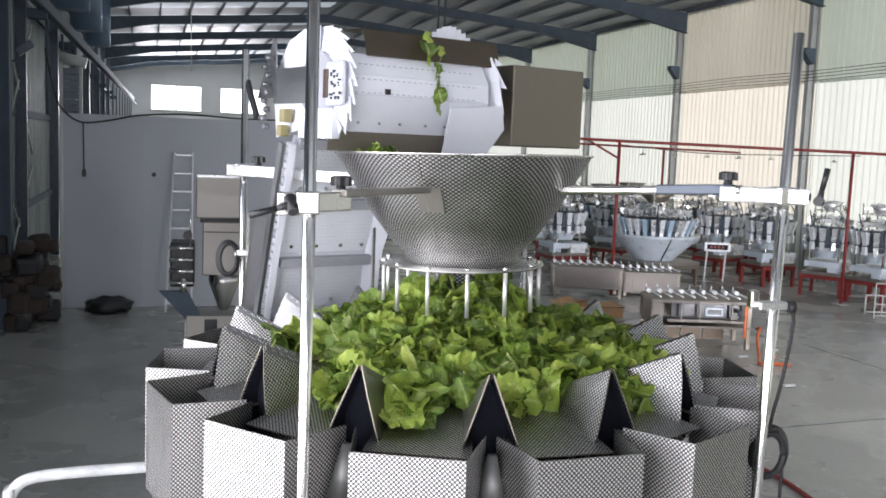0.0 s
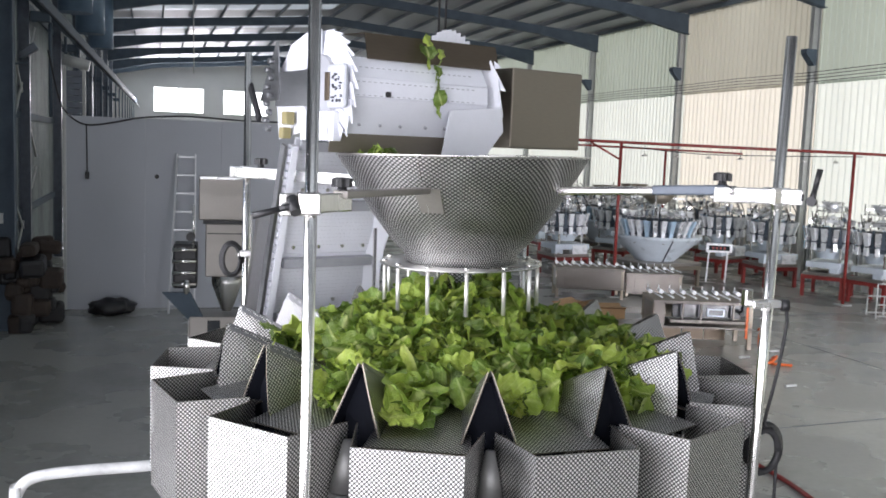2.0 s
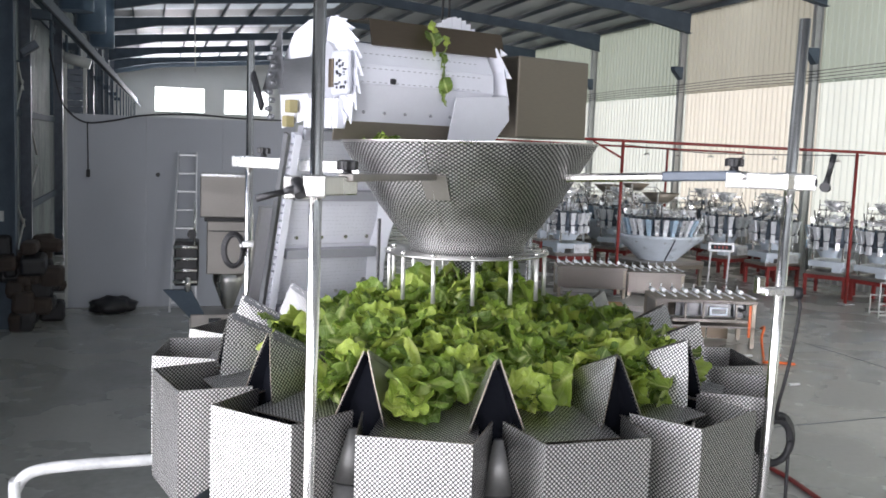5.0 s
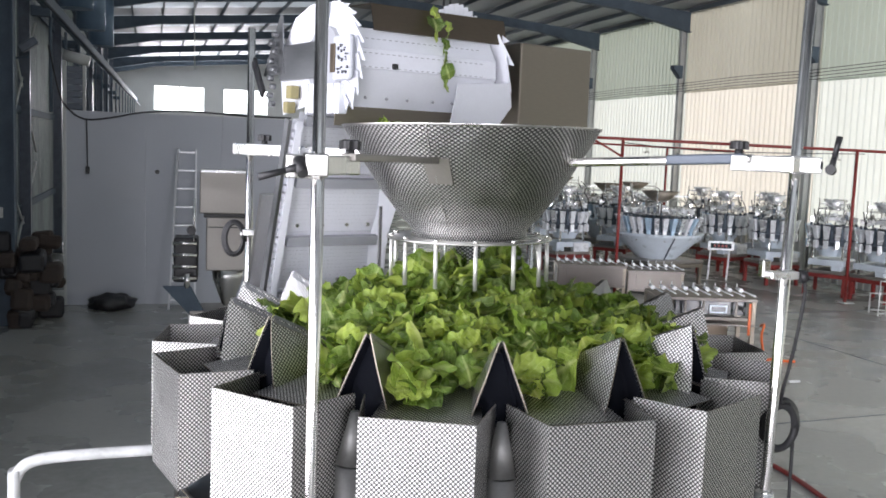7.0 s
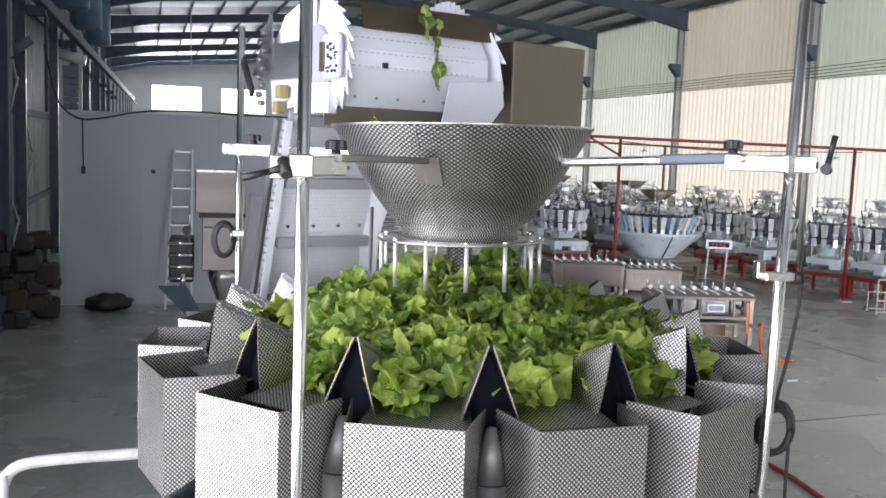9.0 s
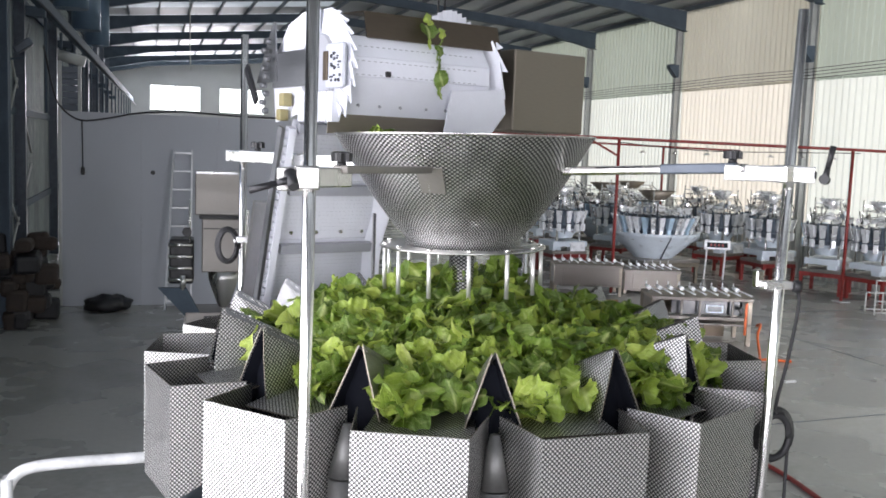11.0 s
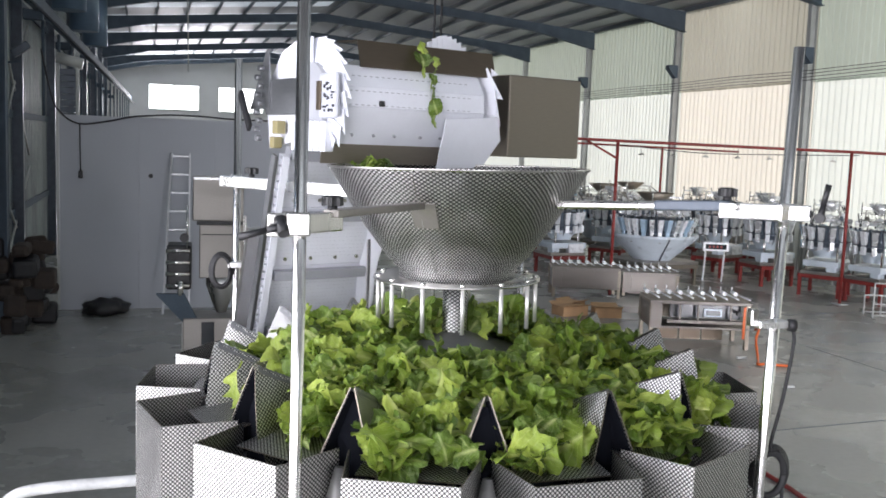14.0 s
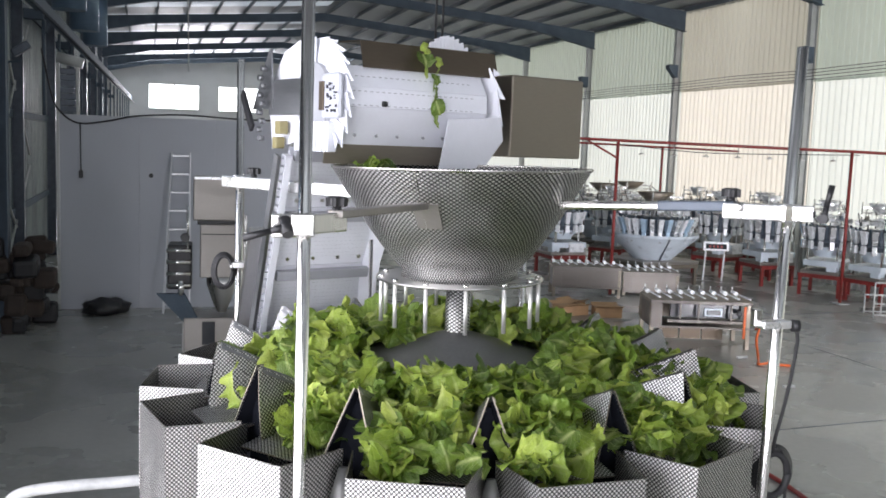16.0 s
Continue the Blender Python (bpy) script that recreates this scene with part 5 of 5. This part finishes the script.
tube(hose, [(8.42, 9.75, 0.30), (8.38, 9.62, 0.34), (8.22, 9.45, 0.22), (8.08, 9.2, 0.05), (7.98, 9.05, 0.02), (7.88, 8.9, 0.02), (8.0, 8.85, 0.05), (8.15, 8.95, 0.10), (8.2, 9.1, 0.03), (8.05, 8.9, 0.02), (8.25, 8.75, 0.02)], 0.018, 8, 4)
tagged(part("orange_hose", hose, ORANGE), "tangled orange hose lying on the floor", "hose")
hose = bmesh.new()
tube(hose, [(5.30, 6.4, 0.02), (5.30, 5.9, 0.02), (5.28, 5.4, 0.02), (5.27, 5.0, 0.02), (5.21, 4.6, 0.02), (5.12, 4.2, 0.02), (4.9, 3.6, 0.02)], 0.02, 8, 4)
tagged(part("red_hose", hose, RED), "red hose running over the floor", "hose")
for x, y, rz in ((7.5, 7.8, 20), (8.6, 9.6, 70), (7.9, 9.3, 10)):
    tagged(part("scrap_rod", bbox((x, y, 0.02), (0.16, 0.04, 0.03), 0.01, None), GREYWALL), "small pale scrap lying on the floor", "scrap", group="scraps on the floor")

rack = tagged(group_empty("wire_rack", (12.7, 11.9, 0), -20), "low white tubular rack standing on the floor", "rack")
for x in (-0.3, 0, 0.3):
    part("upright", brod((x, -0.2, 0), (x, -0.2, 0.62), 0.014, seg=8), WHITEPIPE, rack)
    part("upright", brod((x, 0.2, 0), (x, 0.2, 0.35), 0.014, seg=8), WHITEPIPE, rack)
for z in (0.05, 0.25, 0.62):
    part("rail", brod((-0.3, -0.2, z), (0.3, -0.2, z), 0.014, seg=8), WHITEPIPE, rack)
for z in (0.05, 0.35):
    part("rail", brod((-0.3, 0.2, z), (0.3, 0.2, z), 0.014, seg=8), WHITEPIPE, rack)

# white guard rail beside the weigher
gr = bmesh.new()
tube(gr, [(0.45, 2.2, 1.45), (0.17, 2.17, 1.45), (-0.08, 2.16, 1.45), (-0.22, 2.15, 1.445), (-0.28, 2.14, 1.425), (-0.305, 2.13, 1.38), (-0.31, 2.12, 1.3), (-0.31, 2.12, 0.0)], 0.021, 12, 4)
rail = tagged(part("guard_rail", gr, WHITEPIPE), "bent white enamelled tube guard rail", "rail")
part("post", brod((0.45, 2.2, 0), (0.45, 2.2, 1.45), 0.021, seg=12), WHITEPIPE, rail)

# ladder against the partition
lad = tagged(group_empty("ladder"), "aluminium step ladder leaning on the partition", "ladder")
for x0, x1 in ((0.41, 0.545), (0.80, 0.82)):
    part("stile", bar((x0, 13.45, 0.0), (x1, 13.96, 2.47), 0.06, 0.025), ALU, lad)
for k in range(9):
    f = 0.06 + k * 0.115
    part("rung", bar((0.41 + 0.135 * f, 13.45 + 0.5 * f, 2.47 * f), (0.80 + 0.02 * f, 13.45 + 0.5 * f, 2.47 * f), 0.03, 0.03), ALU, lad)

# packing machine by the partition
pk = tagged(group_empty("packing_machine", (0.95, 9.5, 0), -4), "stainless packing machine with stacked steel boxes", "machine")
part("upper_box", bbox((0.0, 0, 2.05), (0.55, 0.5, 0.48), 0.012), DULL, pk)
part("middle_box", bbox((0.04, 0, 1.47), (0.48, 0.5, 0.60), 0.012), DULL, pk)
# shade in the slit between the steel boxes, made as a black filler
part("gap", bbox((0.02, 0, 1.79), (0.5, 0.4, 0.06), 0.004), BLACK, pk)
part("cone", lathe(bmesh.new(), [(0.05, 0.76), (0.07, 0.80), (0.17, 1.08), (0.17, 1.17), (0.14, 1.17)], 20, center=(0.04, -0.1)), STEEL, pk)
part("base_box", bbox((-0.02, 0, 0.46), (0.70, 0.55, 0.52), 0.012), DULL, pk)
for sx in (-1, 1):
    for sy in (-1, 1):
        part("leg", bbox((sx * 0.3, sy * 0.22, 0.1), (0.06, 0.06, 0.2), 0.004), STEEL, pk)
part("column", bbox((0.28, 0.15, 1.2), (0.08, 0.1, 1.3), 0.006), STEEL, pk)
part("film_frame", bbox((-0.42, 0, 1.28), (0.26, 0.4, 0.5), 0.02), BLACK, pk, "black film carriage")
for k in range(4):
    part("film_roller", brod((-0.56, -0.22, 1.08 + 0.13 * k), (-0.3, -0.22, 1.08 + 0.13 * k), 0.022, seg=10), CHROME, pk)
bm = bmesh.new()
plate(bm, [(-0.66, -0.24, 1.0), (-0.36, -0.24, 1.0), (-0.16, -0.2, 0.6), (-0.30, -0.2, 0.6)], 0.05)
part("chute", bm, BEAM, pk, "dark slanted chute")
part("lid_lip", bbox((0.0, -0.255, 2.28), (0.53, 0.012, 0.03), 0.003), MIRROR, pk)
part("door_seam", bbox((0.04, -0.2515, 1.66), (0.44, 0.004, 0.012)), BLACK, pk)
part("mast", brod((-0.33, -0.24, 1.5), (-0.33, -0.24, 1.98), 0.012, seg=8), CHROME, pk)
part("pulley", brod((-0.36, -0.27, 1.62), (-0.36, -0.21, 1.62), 0.05, seg=14), BLACK, pk)
part("air_jar", brod((-0.40, -0.27, 0.98), (-0.40, -0.27, 1.14), 0.035, seg=10), CHROME, pk)
part("display", bbox((-0.1, -0.29, 0.55), (0.14, 0.02, 0.26), 0.006), SCREEN, pk)
part("air_unit", bbox((-0.36, -0.1, 0.45), (0.06, 0.1, 0.5), 0.01), STEEL, pk)

# clutter along the shaded left wall
crates = tagged(group_empty("junk_pile", (-1.45, 12.6, 0)), "heap of dark boxes, sacks and rags against the wall", "junk")
rng = random.Random(21)
for k in range(34):
    sx, sy, sz = rng.uniform(0.16, 0.40), rng.uniform(0.2, 0.5), rng.uniform(0.14, 0.3)
    z = 0.14 + 0.2 * (k // 6)
    part("junk_box", bbox((rng.uniform(-0.35, 0.3), rng.uniform(-0.5, 0.6), z), (sx, sy, sz), 0.055, pose(0, 0, 0, rng.uniform(-8, 8), rng.uniform(-8, 8), rng.uniform(-2, 2))), (RUBBER, JUNK, JUNK, JUNK, BLACK)[k % 5], crates)
sack = bmesh.new()
bmesh.ops.create_icosphere(sack, subdivisions=3, radius=1.0)
for v in sack.verts:
    d = noise.noise(v.co * 2.2) * 0.35
    v.co = Vector((v.co.x * 0.33 * (1 + d), v.co.y * 0.26 * (1 + d), max(v.co.z, -0.6) * 0.15 * (1 + d)))
for f in sack.faces:
    f.smooth = True
sk = tagged(part("dark_sack", sack, BLACK), "black crumpled sack lying by the partition", "sack")
sk.matrix_basis = pose(-0.42, 13.55, 0.1)
lift = bmesh.new()
box(lift, (-1.93, 11.6, 3.2), (0.05, 0.8, 6.4), 0.005)
tagged(part("blue_upright", lift, DUCT), "dark blue steel upright in shade", "upright")
for z0, z1 in ((0.3, 2.1), (2.1, 0.3), (2.3, 4.6), (4.6, 2.3)):
    part("tie_rod", brod((LEFT + 0.13, 13.3, z0), (LEFT + 0.13, 17.2, z1), 0.02, seg=6), COLUMN, None)
for o in [q for q in scene.objects if q.name.startswith("tie_rod")]:
    tagged(o, "thin crossed steel tie rod on the wall", "tie rod", group="cross bracing on the wall")
lsheet = structure(group_empty("wall_sheeting"), "dusty grey ribbed sheets on the shaded wall", "wall")
for y0, y1 in ((6.0, 15.3), (15.4, 21.0), (21.05, 26.6), (26.65, 32.0), (32.1, 53.5)):
    part("sheet", ribbed(y0, y1, 0.0, 6.7, LEFT + 0.04, 0.24, -0.03), LEFTSHEET, lsheet)
near_col = structure(group_empty("column", (-1.78, 12.35, 0)), "broad dark painted steel column against the wall", "column")
part("web", bbox((0, 0, 3.3), (0.34, 0.02, 6.6)), BEAM, near_col)
for d in (-1, 1):
    part("flange", bbox((d * 0.17, 0, 3.3), (0.02, 0.26, 6.6)), BEAM, near_col)
part("socket", bbox((-0.02, -0.03, 1.55), (0.09, 0.03, 0.14), 0.006), GREYWALL, near_col, "small pale wall socket")
shut = tagged(group_empty("roller_shutter", (-1.2, 17.5, 0)), "grey slatted roller shutter with its drum above", "shutter")
part("drum", brod((-0.22, 0, 4.1), (0.24, 0, 4.0), 0.1, seg=16), COLUMN, shut)
for k in range(24):
    part("slat", bbox((-0.03, 0, 1.2 + 0.115 * k), (0.28, 0.03, 0.108), 0.008), DRUM, shut)
for d in (-0.2, 0.14):
    part("guide", bbox((d, 0, 2.0), (0.06, 0.08, 4.0), 0.004), COLUMN, shut)
girts = structure(group_empty("girts"), "horizontal grey wall rails on the shaded wall", "wall rail")
for z in (1.4, 3.0, 4.9, 6.0):
    part("girt", bbox((LEFT + 0.06, 28.6, z), (0.1, 50.6, 0.12)), BEAM, girts)
run = structure(group_empty("crane_rail"), "crane runway beam with mesh guard along the wall", "beam")
part("beam", bar((-1.55, 12, 4.75), (-0.7, 54, 4.75), 0.2, 0.12), BEAM, run)
part("pipe", brod((-1.3, 12, 4.45), (-0.5, 54, 4.45), 0.02, seg=8), DARKWALL, run)
for k in range(60):
    y = 14 + 0.6 * k
    part("mesh_bar", bar((-1.26 + 0.019 * (y - 14), y, 4.45), (-1.51 + 0.0202 * (y - 14), y + 0.5, 4.75), 0.014, 0.014, 0), DARKWALL, run)
for k in range(16):
    y = 16 + 2.4 * k
    part("hanger", brod((-1.5 + 0.02 * k * 2.4, y, 4.6), (-1.5 + 0.02 * k * 2.4, y, 3.0), 0.03, seg=6), BEAM, run)
for k in range(3):
    d = structure(part("duct", brod((-1.35 + 0.05 * k, 19.5 + 4 * k, 5.2), (-1.35 + 0.05 * k, 19.5 + 4 * k, 6.9), 0.34, seg=20), DUCT), "blue round sheet-metal duct under the roof", "duct")
flood = tagged(group_empty("wall_floodlight", (-1.75, 13.9, 3.75)), "small dark floodlight on a wall bracket", "floodlight")
part("arm", bar((-0.2, 0, -0.05), (0.15, 0, 0), 0.03, 0.03), BEAM, flood)
part("head", bbox((0.22, 0, 0.06), (0.28, 0.16, 0.12), 0.02, pose(0, 0, 0, 0, -35, 0)), DRUM, flood)

cab = tagged(group_empty("slack_cable"), "slack black cable draped along the partition top", "cable")
part("cable", tube(bmesh.new(), [(-1.33, 13.93, 3.95), (-1.2, 13.93, 3.3), (-1.08, 13.93, 3.04), (-0.82, 13.93, 2.87), (-0.4, 13.93, 2.92), (0.0, 13.93, 3.01), (0.7, 13.93, 3.06), (1.54, 13.93, 3.03), (2.3, 13.93, 3.03)], 0.014, 6, 4), RUBBER, cab)
part("drop", tube(bmesh.new(), [(-0.80, 13.93, 2.87), (-0.795, 13.93, 2.5), (-0.79, 13.93, 2.14)], 0.01, 6, 2), RUBBER, cab)
part("switch", bbox((-0.79, 13.93, 2.1), (0.06, 0.05, 0.12), 0.015), BLACK, cab, "pendant switch")
drop = tagged(group_empty("roof_cables"), "two thin cables hanging from the roof", "cable")
for x in (1.55, 1.585):
    part("cable", brod((x, 3.2, 3.1), (x, 3.2, 7.3), 0.006, seg=6), RUBBER, drop)
part("cable", brod((0.95, 18.0, 4.0), (0.9, 18.0, 7.2), 0.012, seg=6), COLUMN, drop)


# ---- movement ----
def motions():
    for ob, r0, th, lay, go, tilt, drift, spin in PIECES:
        rows = []
        a0 = radians(th)
        for t, s in CREEP:
            # the middle of the heap holds back at first
            inner = max(0.0, 1 - r0 / 0.3)
            front = 0.5 + 0.5 * math.cos(a0 - radians(258))
            r = r0 + go * (1 + 0.6 * inner) * (1 - 0.8 * inner * (1 - front ** 1.6)) * s ** (1 + 1.5 * inner)
            far = max(reach(th), r0) + 0.09 * s
            r = min(r if r < far - 0.06 else far - 0.06 * math.exp(-(r - far + 0.06) / 0.06), 0.755)
            a = a0 + radians(drift) * s * (0.4 if r0 > 0.4 else 1.0)
            if r > 0.40:
                # troughs gather what slides out
                c = round((math.degrees(a) - PHASE) / STEP) * STEP + PHASE
                k = min(1, (r - 0.40) / 0.16)
                off = math.degrees(a) - c
                a = radians(c + off * (1 - 0.42 * k))
            back = (1 - front) * s * float(np.interp(r, [0.08, 0.2, 0.36, 0.5], [0.0, 0.075, 0.05, 0.0]))
            z = base_z(r) + 0.012 + lay * (bed_height(r, s) + back)
            rows.append((t, pose(CX + r * math.cos(a), CY + r * math.sin(a), z, 0, 0, spin * s) @ tilt))
        walk(ob, rows)


motions()
